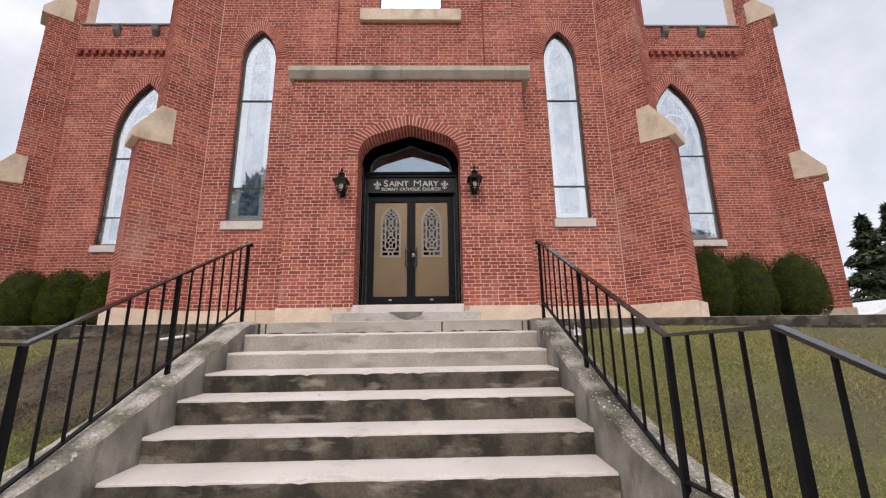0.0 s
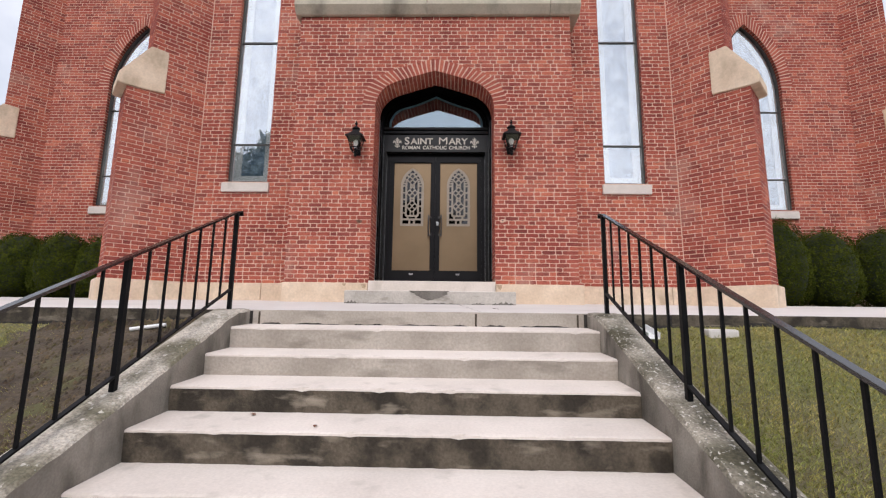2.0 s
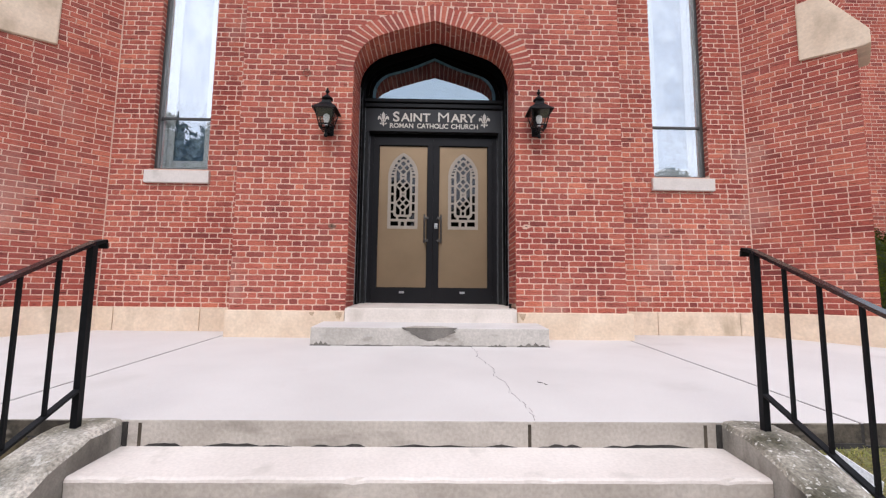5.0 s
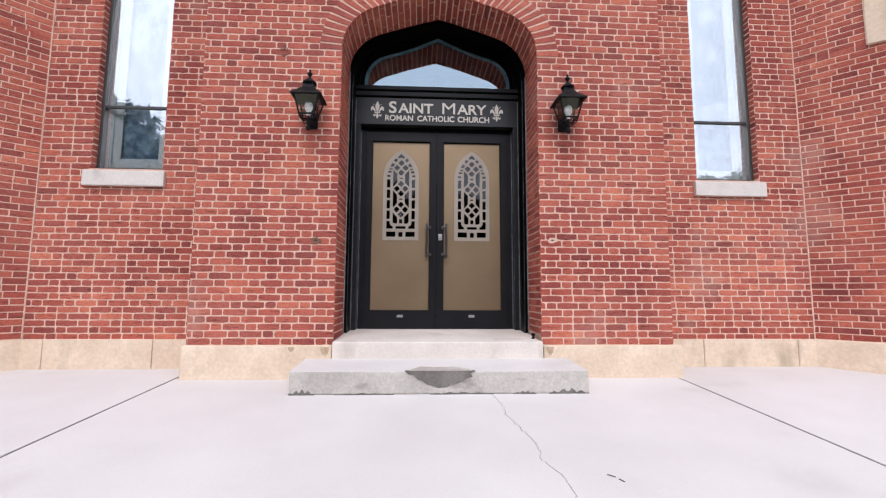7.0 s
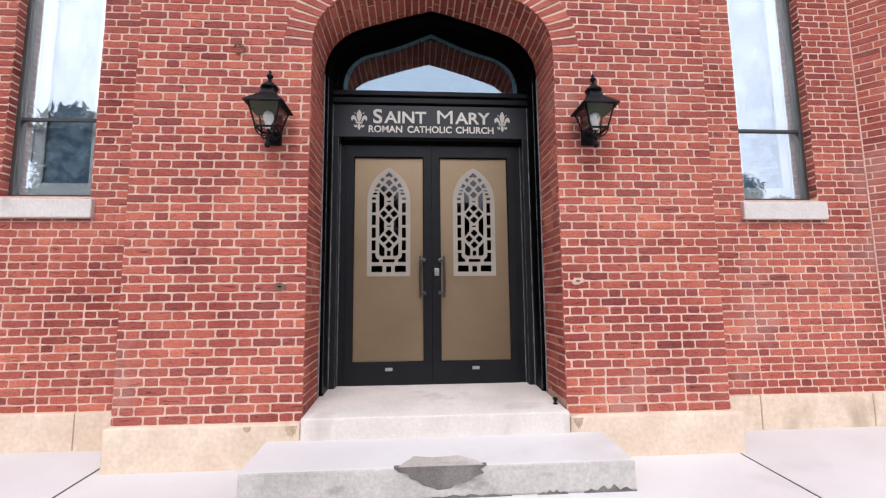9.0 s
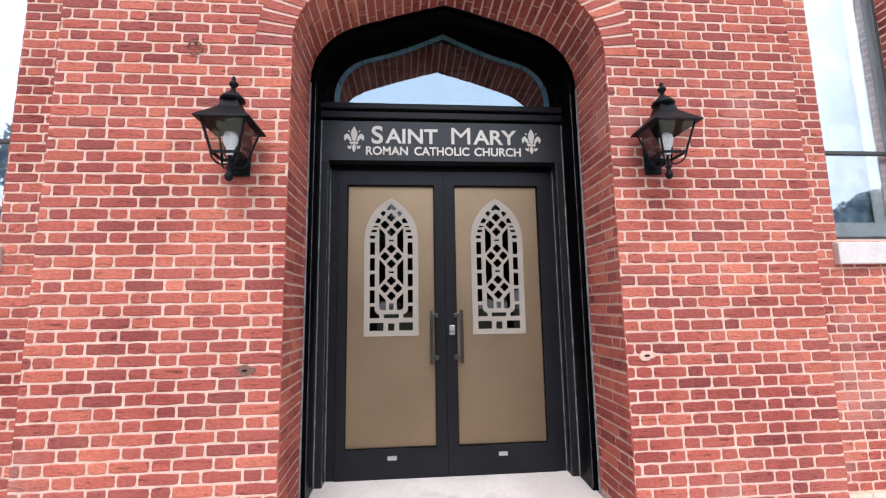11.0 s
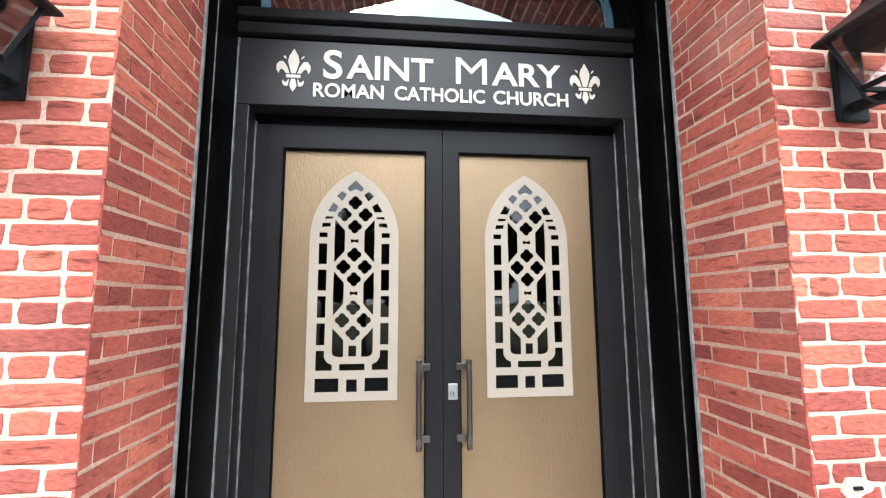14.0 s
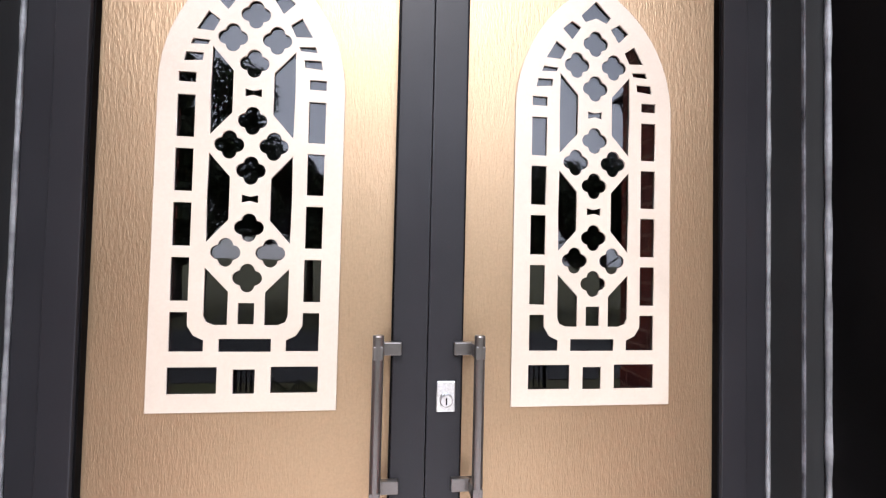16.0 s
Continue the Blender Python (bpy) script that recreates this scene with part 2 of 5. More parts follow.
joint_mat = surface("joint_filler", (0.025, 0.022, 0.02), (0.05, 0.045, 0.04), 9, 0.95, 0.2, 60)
rust_stain_mat = surface("rust_stain", (0.27, 0.18, 0.11), (0.48, 0.35, 0.24), 9, 0.9, 0.1, 60)
sealant_mat = surface("grey_sealant", (0.13, 0.127, 0.127), (0.27, 0.262, 0.262), 14, 0.6, 0.1, 60)
frame_sealant_mat = surface("dull_frame_sealant", (0.07, 0.07, 0.073), (0.17, 0.17, 0.175), 14, 0.3, 0.1, 60)
edge_highlight_mat = surface("glossy_edge_highlight", (0.02, 0.02, 0.023), (0.10, 0.10, 0.11), 14, 0.25, 0.05, 60)
roof_mat = surface("grey_metal_flashing", (0.2, 0.2, 0.2), (0.26, 0.26, 0.26), 2, 0.6, 0.1, 60)


def gold_panel():
    m = surface("bronze_textured_panel", (0.24, 0.166, 0.099), (0.272, 0.19, 0.115), 2, 0.42, 0.0, 160, metal=0.75, vary=0.06)
    n, l = m.node_tree.nodes, m.node_tree.links
    p = n["Principled BSDF"]
    geo = n.new("ShaderNodeNewGeometry")
    mp = n.new("ShaderNodeMapping")
    mp.inputs["Scale"].default_value = (210, 210, 40)
    l.new(geo.outputs["Position"], mp.inputs["Vector"])
    g = n.new("ShaderNodeTexNoise")
    g.inputs["Scale"].default_value, g.inputs["Detail"].default_value, g.inputs["Distortion"].default_value = 1.0, 3, 0.6
    l.new(mp.outputs[0], g.inputs["Vector"])
    b = n.new("ShaderNodeBump")
    b.inputs["Strength"].default_value, b.inputs["Distance"].default_value = 0.5, 0.0026
    l.new(g.outputs[0], b.inputs["Height"])
    l.new(b.outputs[0], p.inputs["Normal"])
    return m


gold_mat = gold_panel()


def glass(name, reflect, tint, rough=0.01, sheen=(0.95, 0.97, 1)):
    """A pane: part mirror, part see-through."""
    m = bpy.data.materials.new(name)
    m.use_nodes = True
    n, l = m.node_tree.nodes, m.node_tree.links
    n.remove(n["Principled BSDF"])
    gl = n.new("ShaderNodeBsdfGlossy")
    gl.inputs["Roughness"].default_value = rough
    gl.inputs["Color"].default_value = (*sheen, 1)
    tr = n.new("ShaderNodeBsdfTransparent")
    tr.inputs["Color"].default_value = (*tint, 1)
    mx = n.new("ShaderNodeMixShader")
    mx.inputs[0].default_value = reflect
    l.new(tr.outputs[0], mx.inputs[1])
    l.new(gl.outputs[0], mx.inputs[2])
    l.new(mx.outputs[0], n["Material Output"].inputs[0])
    return m


storm_glass = glass("storm_glazing", 0.25, (0.95, 0.97, 0.98), 0.02)
transom_glass = glass("transom_pane", 0.22, (0.5, 0.55, 0.6), sheen=(0.78, 0.92, 1))
door_glass = glass("dark_door_pane", 0.04, (0.25, 0.2, 0.2))
blue_glass = surface("blue_border_glass", (0.06, 0.13, 0.17), (0.10, 0.19, 0.235), 6, 0.15, 0.0, 60)
lamp_glass = glass("lantern_pane", 0.12, (0.92, 0.92, 0.92))
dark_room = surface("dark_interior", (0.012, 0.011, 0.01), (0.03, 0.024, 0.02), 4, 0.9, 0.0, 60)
stained_mat = surface("pale_stained_glass", (0.10, 0.155, 0.21), (0.34, 0.385, 0.41), 3.5, 0.4, 0.2, 20, spread=(0.42, 0.6))
stained_blue = surface("blue_stained_glass", (0.06, 0.11, 0.17), (0.20, 0.28, 0.34), 9, 0.3, 0.2, 20, spread=(0.4, 0.6))
dark_leaded = surface("dull_leaded_glass", (0.03, 0.034, 0.032), (0.16, 0.16, 0.145), 5, 0.35, 0.3, 25, spread=(0.4, 0.6), spec=0.2)
bulb_mat = surface("frosted_bulb", (0.85, 0.85, 0.83), (0.9, 0.9, 0.88), 5, 0.3, 0.0, 100)


# ---------------------------------------------------------------- building blocks
def mesh_of(name, verts, faces):
    me = bpy.data.meshes.new(name)
    me.from_pydata([tuple(v) for v in verts], [], faces)
    me.update()
    return me


def from_bm(name, bm, mat, smooth=False):
    me = bpy.data.meshes.new(name)
    bmesh.ops.recalc_face_normals(bm, faces=bm.faces)
    bm.to_mesh(me)
    bm.free()
    me.materials.append(mat)
    if smooth:
        for f in me.polygons:
            f.use_smooth = True
    return me


def thing(name, me, label="", category="", group="", kind="", at=None):
    ob = new(name, me)
    if at is not None:
        ob.matrix_world = at
    return tagged(ob, label, category, group, kind)


def part(name, data, mat, parent, label="", at=None, smooth=False):
    me = from_bm(name, data, mat, smooth) if isinstance(data, bmesh.types.BMesh) else data
    ob = new(name, me)
    ob.parent = parent
    if at is not None:
        ob.matrix_basis = at
    return tagged(ob, label)


def box(bm, x0, x1, y0, y1, z0, z1, bevel=0.0):
    r = bmesh.ops.create_cube(bm, size=1.0, matrix=Matrix.LocRotScale(((x0 + x1) / 2, (y0 + y1) / 2, (z0 + z1) / 2), None, (abs(x1 - x0), abs(y1 - y0), abs(z1 - z0))))
    if bevel:
        es = list({e for v in r["verts"] for e in v.link_edges})
        bmesh.ops.bevel(bm, geom=es, offset=bevel, segments=2, affect="EDGES", profile=0.6)
    return bm


def boxed(x0, x1, y0, y1, z0, z1, bevel=0.0):
    return box(bmesh.new(), x0, x1, y0, y1, z0, z1, bevel)


def prism(points, a0, a1, axis="x", bevel=0.0):
    """A closed outline swept along an axis. Outline in (y, z) for x, (x, z) for y, (x, y) for z."""
    bm = bmesh.new()
    def at(p, a):
        return {"x": (a, p[0], p[1]), "y": (p[0], a, p[1]), "z": (p[0], p[1], a)}[axis]
    lo = [bm.verts.new(at(p, a0)) for p in points]
    hi = [bm.verts.new(at(p, a1)) for p in points]
    n = len(points)
    bm.faces.new(lo)
    bm.faces.new(hi[::-1])
    for i in range(n):
        bm.faces.new((lo[i], hi[i], hi[(i + 1) % n], lo[(i + 1) % n]))
    if bevel:
        bmesh.ops.bevel(bm, geom=list(bm.edges), offset=bevel, segments=2, affect="EDGES", profile=0.6)
    return bm


def bar(bm, a, b, w, h, up=(0, 0, 1)):
    """A square bar from a to b."""
    a, b = Vector(a), Vector(b)
    d = (b - a).normalized()
    side = d.cross(Vector(up))
    if side.length < 1e-4:
        side = Vector((1, 0, 0))
    side.normalize()
    top = side.cross(d).normalized()
    vs = [bm.verts.new(p + side * sx * w / 2 + top * sz * h / 2) for p in (a, b) for sx, sz in ((-1, -1), (1, -1), (1, 1), (-1, 1))]
    for q in ((3, 2, 1, 0), (4, 5, 6, 7), (0, 1, 5, 4), (1, 2, 6, 5), (2, 3, 7, 6), (3, 0, 4, 7)):
        bm.faces.new([vs[i] for i in q])
    return bm


def lathe(bm, profile, cx, cy, seg=20):
    """A turned shape from (radius, z) pairs."""
    rings = []
    for r, z in profile:
        rings.append([bm.verts.new((cx + r * math.cos(2 * math.pi * i / seg), cy + r * math.sin(2 * math.pi * i / seg), z)) for i in range(seg)])
    for p, q in zip(rings, rings[1:]):
        for i in range(seg):
            bm.faces.new((p[i], p[(i + 1) % seg], q[(i + 1) % seg], q[i]))
    bm.faces.new(rings[0][::-1])
    bm.faces.new(rings[-1])
    return bm


def plate(name, outlines, depth, mat, bevel=0.0):
    """A flat plate with holes: closed outlines in a plane, filled by even and odd, as a mesh in local x, y."""
    cu = bpy.data.curves.new(name, "CURVE")
    cu.dimensions, cu.fill_mode, cu.extrude, cu.bevel_depth = "2D", "BOTH", depth / 2 - bevel, bevel
    for pts in outlines:
        sp = cu.splines.new("POLY")
        sp.points.add(len(pts) - 1)
        for q, p in zip(sp.points, pts):
            q.co = (p[0], p[1], 0, 1)
        sp.use_cyclic_u = True
    tmp = bpy.data.objects.new(name, cu)
    scene.collection.objects.link(tmp)
    bpy.context.view_layer.update()
    me = bpy.data.meshes.new_from_object(tmp.evaluated_get(bpy.context.evaluated_depsgraph_get()))
    bpy.data.objects.remove(tmp)
    me.materials.clear()
    me.materials.append(mat)
    return me


def upright(y, x=0.0, z=0.0):
    """Stands a plate up in the x, z plane at y."""
    return pose(x, y, z, 90, 0, 0)


def lettering(name, text, size, mat, depth=0.004, bold=0.004):
    cu = bpy.data.curves.new(name, "FONT")
    cu.body, cu.size, cu.extrude, cu.offset = text, size, depth / 2, bold
    tmp = bpy.data.objects.new(name, cu)
    scene.collection.objects.link(tmp)
    bpy.context.view_layer.update()
    me = bpy.data.meshes.new_from_object(tmp.evaluated_get(bpy.context.evaluated_depsgraph_get()))
    bpy.data.objects.remove(tmp)
    me.materials.clear()
    me.materials.append(mat)
    return me


# ---------------------------------------------------------------- brickwork
COURSE, JOINT, STRETCH, HEAD = 0.0706, 0.0112, 0.2108, 0.0988
PERIOD = STRETCH + HEAD + 2 * JOINT


def bond(spans, z0, z1, shift=0.0):
    """Flemish bond: (u0, u1, z0, z1) of every brick. spans(z) gives the stretches of wall at that height."""
    out = []
    for c in range(int((z1 - z0) / COURSE + 0.5)):
        za, zb = z0 + c * COURSE + JOINT / 2, z0 + (c + 1) * COURSE - JOINT / 2
        for a, b in spans((za + zb) / 2):
            u = a - PERIOD + (PERIOD / 2 if c % 2 else 0) + shift % PERIOD + random.uniform(-0.012, 0.012)
            long = True
            while u < b:
                e = u + (STRETCH if long else HEAD)
                p, q = max(u, a - 0.003), min(e, b + 0.003)
                if q - p > 0.045:
                    out.append((p, q, za, zb))
                elif p - a < 0.005 and q > a:
                    e = p - JOINT
                elif q > p and out and out[-1][2] == za and p - out[-1][1] < 0.03:
                    out[-1] = (out[-1][0], q, za, zb)
                u, long = e + JOINT, not long
    return out


def brick_geo(u0, u1, v0, v1, w, rnd, fine=True):
    """A brick with an uneven rim and softened arrises: w is how far it stands out of the mortar."""
    o = w + rnd.uniform(-0.0012, 0.0012)
    if fine:
        k = 4 if u1 - u0 > 0.13 else 2
        rim = [(u0 + (u1 - u0) * i / k, v0) for i in range(k)] + [(u1, v0), (u1, (v0 + v1) / 2)]
        rim += [(u1 - (u1 - u0) * i / k, v1) for i in range(k)] + [(u0, v1), (u0, (v0 + v1) / 2)]
        cu, cv = (u0 + u1) / 2, (v0 + v1) / 2
        corner = {0, k, k + 2, 2 * k + 2}
        pts = []
        for i, (u, v) in enumerate(rim):
            s_ = 0.004 if i in corner else 0.0
            u += (s_ if u < cu else -s_) + rnd.uniform(-0.0026, 0.0022)
            v += (s_ if v < cv else -s_) * 0.6 + rnd.uniform(-0.0026, 0.0022)
            pts.append((u, v))
    else:
        pts = [(u0, v0), (u1, v0), (u1, v1), (u0, v1)]
        pts = [(u + rnd.uniform(-0.002, 0.002), v + rnd.uniform(-0.002, 0.002)) for u, v in pts]
        cu, cv = (u0 + u1) / 2, (v0 + v1) / 2
    n = len(pts)
    v = [(p, q, -0.006) for p, q in pts] + [(p, q, o - 0.0025) for p, q in pts]
    c = 0.0045
    v += [(p + (c if p < cu else -c), q + (c if q < cv else -c), o + rnd.uniform(-0.0006, 0.0006)) for p, q in pts]
    f = [tuple(range(2 * n, 3 * n))]
    for a in (0, n):
        f += [(a + i, a + (i + 1) % n, a + n + (i + 1) % n, a + n + i) for i in range(n)]
    return v, f


rnd = random.Random(5)
PIECES = {}
for kind_, wide in (("stretcher", STRETCH), ("header", HEAD)):
    PIECES[kind_] = []
    for _ in range(6):
        v_, f_ = brick_geo(-wide / 2, wide / 2, -(COURSE - JOINT) / 2, (COURSE - JOINT) / 2, 0.004, rnd)
        me_ = mesh_of("brick", v_, f_)
        me_.materials.append(brick_mat)
        PIECES[kind_].append(me_)
BRICK_JOBS = []


def lay(wall, bricks, m, near=None, limit=300):
    """Bricks on a wall: m takes (along, up, out) to the world. Those that near() picks become single pieces, the rest one mesh."""
    BRICK_JOBS.append((wall, bricks, m, near, limit))


def lay_all():
    for wall, bricks, m, near, limit in BRICK_JOBS:
        vs, fs, n = [], [], 0
        inv = wall.matrix_world.inverted()
        for u0, u1, z0, z1 in bricks:
            w = u1 - u0
            kind_ = "stretcher" if abs(w - STRETCH) < 1e-4 else "header" if abs(w - HEAD) < 1e-4 else None
            if near and kind_ and n < limit and near((u0 + u1) / 2, (z0 + z1) / 2):
                ob = new("brick", rnd.choice(PIECES[kind_]))
                ob.parent = wall
                ob.matrix_basis = inv @ m @ Matrix.Translation(((u0 + u1) / 2, (z0 + z1) / 2, rnd.uniform(-0.001, 0.001)))
                n += 1
            else:
                v, f = brick_geo(u0, u1, z0, z1, 0.004, rnd, wall.name in ("wall_porch", "wall_tower") and z0 < 5)
                k = len(vs)
                vs += [m @ Vector(p) for p in v]
                fs += [tuple(i + k for i in q) for q in f]
        if vs:
            me = mesh_of("brickwork", vs, fs)
            me.materials.append(brick_mat)
            ob = new("brickwork", me)
            ob.parent = wall
            ob.matrix_parent_inverse = inv
            tagged(ob, kind="stuff")


def plane_matrix(origin, along):
    """(along, up, out) to the world for an upright wall; out is to the right of along."""
    a = Vector((along[0], along[1], 0)).normalized()
    out = Vector((a.y, -a.x, 0))
    m = Matrix(((a.x, 0, out.x, origin[0]), (a.y, 0, out.y, origin[1]), (0, 1, 0, origin[2]), (0, 0, 0, 1)))
    return m


def wedges(wall, inner, outer, m, count, w=0.006):
    """Radial bricks between two curves of the same length, lists of (u, z)."""
    def along(pts):
        d = [0.0]
        for p, q in zip(pts, pts[1:]):
            d.append(d[-1] + math.dist(p, q))
        return d
    di, do = along(inner), along(outer)
    def at(pts, d, f):
        t = f * d[-1]
        for i in range(len(pts) - 1):
            if t <= d[i + 1] or i == len(pts) - 2:
                k = (t - d[i]) / max(d[i + 1] - d[i], 1e-9)
                return (pts[i][0] + (pts[i + 1][0] - pts[i][0]) * k, pts[i][1] + (pts[i + 1][1] - pts[i][1]) * k)
    made = []
    for i in range(count):
        f0, f1 = (i + 0.15) / count, (i + 0.85) / count
        q = [at(inner, di, f0), at(outer, do, f0), at(outer, do, f1), at(inner, di, f1)]
        vs = [m @ Vector((p[0], p[1], -0.02)) for p in q] + [m @ Vector((p[0], p[1], w + rnd.uniform(-0.002, 0.002))) for p in q]
        fs = [(4, 5, 6, 7)] + [(k, (k + 1) % 4, 4 + (k + 1) % 4, 4 + k) for k in range(4)]
        me = mesh_of("arch_brick", vs, fs)
        me.materials.append(brick_mat)
        ob = new("arch_brick", me)
        ob.parent = wall
        ob.matrix_parent_inverse = wall.matrix_world.inverted()
        made.append(ob)
    return made


def pointed(cx, half, spring, apex, n=14, grow=0.0):
    """A pointed arch from its left foot over the apex to its right foot, as (u, z)."""
    h, s = half + grow, apex + grow * 1.25 - spring
    r = (h * h + s * s) / (2 * h)
    top = math.asin(min(1, s / r)) if r >= h else math.pi - math.asin(s / r)
    left = [(cx - h + r - r * math.cos(top * i / n), spring + r * math.sin(top * i / n)) for i in range(n + 1)]
    return left + [(2 * cx - x, z) for x, z in left[-2::-1]]


def tudor(half, spring, apex, grow=0.0, n=8):
    """The flat four-centred arch of the entrance, left foot to right foot."""
    r = 0.50 + grow
    cx = half - 0.50
    pts = []
    for i in range(n + 1):
        a = radians(70) * i / n
        pts.append((cx + r * math.cos(a), spring + r * math.sin(a)))
    p0, p2 = pts[-1], (0.0, apex + grow * 1.0)
    p1 = (p0[0] * 0.5, p0[1] + (p2[1] - p0[1]) * 0.58)
    for i in range(1, n + 1):
        t = i / n
        pts.append(((1 - t) ** 2 * p0[0] + 2 * t * (1 - t) * p1[0], (1 - t) ** 2 * p0[1] + 2 * t * (1 - t) * p1[1] + t * t * p2[1]))
    return [(-x, z) for x, z in pts] + pts[-2::-1]


def half_width_at(curve, z):
    """Where the right half of an arch curve stands at height z; 0 above it."""
    right = [p for p in curve[len(curve) // 2:]]
    for p, q in zip(right, right[1:]):
        if q[1] <= z <= p[1]:
            k = (p[1] - z) / max(p[1] - q[1], 1e-9)
            return p[0] + (q[0] - p[0]) * k
    return None


def cut(spans, a, b):
    out = []
    for p, q in spans:
        if b <= p or a >= q:
            out.append((p, q))
        else:
            if a > p:
                out.append((p, a))
            if b < q:
                out.append((b, q))
    return out


# ---------------------------------------------------------------- plan, in metres
PORCH_HALF, PORCH_TOP = 2.39, 5.13      # brick porch, front face at y = 0
PORCH_WEST = -2.43                      # its other corner
WALL_Y = 0.45                           # tower wall
SIDE_Y = 2.33                           # wall of the nave on both sides
BASE_Z = 0.335                          # top of the stone base
DOOR_BOT = 0.42
REVEAL, OPEN_HALF, SPRING, APEX = 0.497, 1.035, 3.40, 4.09
LAND_FRONT = -2.84
def land(y):
    return 0.02275 + 0.055 * y


# ---- ground: one sheet to the horizon, sloping down to the street
def ground_z(x, y):
    if y > LAND_FRONT - 0.02:
        return -0.30 if y < 1.2 and abs(x) < 16 else 0.0
    if y > -6.2:
        return max(-0.26 + (y - LAND_FRONT) * 0.40 + 0.03 * math.sin(x * 1.3 + y), -2.0)
    return max(-1.62 + (y + 6.2) * 0.28, -2.05)


xs = [-900, -200, -60, -30, -20] + [i * 0.6 for i in range(-26, -3)] + [-1.9, -1.86, -1.2, 0, 1.2, 1.86, 1.9] + [i * 0.6 for i in range(4, 27)] + [20, 30, 60, 200, 900]
ys = [-900, -200, -60, -25, -14, -10, -9, -8.4] + [-8 + i * 0.3 for i in range(18)] + [LAND_FRONT - 0.02, LAND_FRONT + 0.02, -1.5, 0, 1.19, 1.21, 3, 6, 12, 30, 60, 200, 900]
gv = [(x, y, (-3.0 if abs(x) < 1.87 and -8.2 < y < LAND_FRONT + 0.1 else ground_z(x, y))) for y in ys for x in xs]
gf = [(j * len(xs) + i, j * len(xs) + i + 1, (j + 1) * len(xs) + i + 1, (j + 1) * len(xs) + i) for j in range(len(ys) - 1) for i in range(len(xs) - 1)]
ground_me = mesh_of("ground", gv, gf)
ground_me.materials.append(turf_mat)
thing("ground", ground_me, "patchy sloping lawn with bare soil beside the steps", "lawn", kind="structure")

# ---- landing in front of the church
landing = thing("pavement", None, "pale concrete landing with saw-cut joints before the entrance", "pavement", kind="structure")
for a, b in ((-15.0, -8.2), (-8.19, -2.528), (-2.51, 2.391), (2.409, 8.19), (8.2, 15.0)):
    pts = [(LAND_FRONT, land(LAND_FRONT)), (0.75, land(0.75)), (0.75, -0.4), (LAND_FRONT, -0.4)]
    me = from_bm("slab", prism(pts, a, b, "x", 0.008), slab_mat)
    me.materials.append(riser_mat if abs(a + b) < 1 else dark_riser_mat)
    # front faces take the riser colours, with shade and dirt painted in
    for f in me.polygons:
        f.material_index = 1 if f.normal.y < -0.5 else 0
    part("slab", me, None, landing)
for x in (-2.519, 2.40):
    part("joint", prism([(LAND_FRONT - 0.004, land(LAND_FRONT) - 0.006), (0.3, land(0.3) - 0.004), (0.3, -0.3), (LAND_FRONT - 0.004, -0.3)], x - 0.0088, x + 0.0088, "x"), joint_mat, landing, "dark joint filler")
# dark front strips: painted shade along with the stain
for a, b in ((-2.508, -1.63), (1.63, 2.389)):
    part("slab_edge", boxed(a, b, LAND_FRONT - 0.006, LAND_FRONT + 0.02, -0.4, land(LAND_FRONT) - 0.006), dark_riser_mat, landing, "slab edge dark with stain and painted shade")
rg = random.Random(21)
# proud dark strips stand in for the shadow line below the slab fronts
for side in (-1, 1):
    x = 1.95
    while x < 9:
        w = rg.uniform(0.12, 0.5)
        z = ground_z(side * x, LAND_FRONT - 0.03)
        a, b = sorted((side * x, side * (x + w)))
        part("shadow_strip", boxed(a, b, LAND_FRONT - 0.011, LAND_FRONT + 0.01, z - 0.05, z + rg.uniform(0.012, 0.04)), joint_mat, landing, "dark strip painted as the shadow line under the slab")
        x += w + rg.choice((0.0, 0.0, 0.1))
crack = bmesh.new()
cp = [(0.44, -0.6), (0.47, -0.85), (0.45, -1.1), (0.5, -1.35), (0.53, -1.62), (0.51, -1.85), (0.56, -2.0), (0.55, -2.3), (0.6, -2.55), (0.6, -2.83)]
rc = random.Random(3)
for (xa, ya), (xb, yb) in zip(cp, cp[1:]):
    for k in range(4):
        p = (xa + (xb - xa) * k / 4 + rc.uniform(-0.012, 0.012), ya + (yb - ya) * k / 4)
        q = (xa + (xb - xa) * (k + 1) / 4 + rc.uniform(-0.012, 0.012), ya + (yb - ya) * (k + 1) / 4)
        bar(crack, (p[0], p[1], land(p[1])), (q[0], q[1], land(q[1])), 0.004, 0.003)
part("crack", crack, crack_mat, landing, "thin dark crack")

twig = bmesh.new()
bar(twig, (0.80, -2.02, land(-2.02) + 0.003), (0.83, -2.05, land(-2.05) + 0.004), 0.005, 0.004)
bar(twig, (0.84, -2.07, land(-2.07) + 0.003), (0.855, -2.10, land(-2.10) + 0.003), 0.005, 0.004)
thing("twig", from_bm("twig", twig, bark_mat), "small dry twig lying on the concrete landing", "twig")

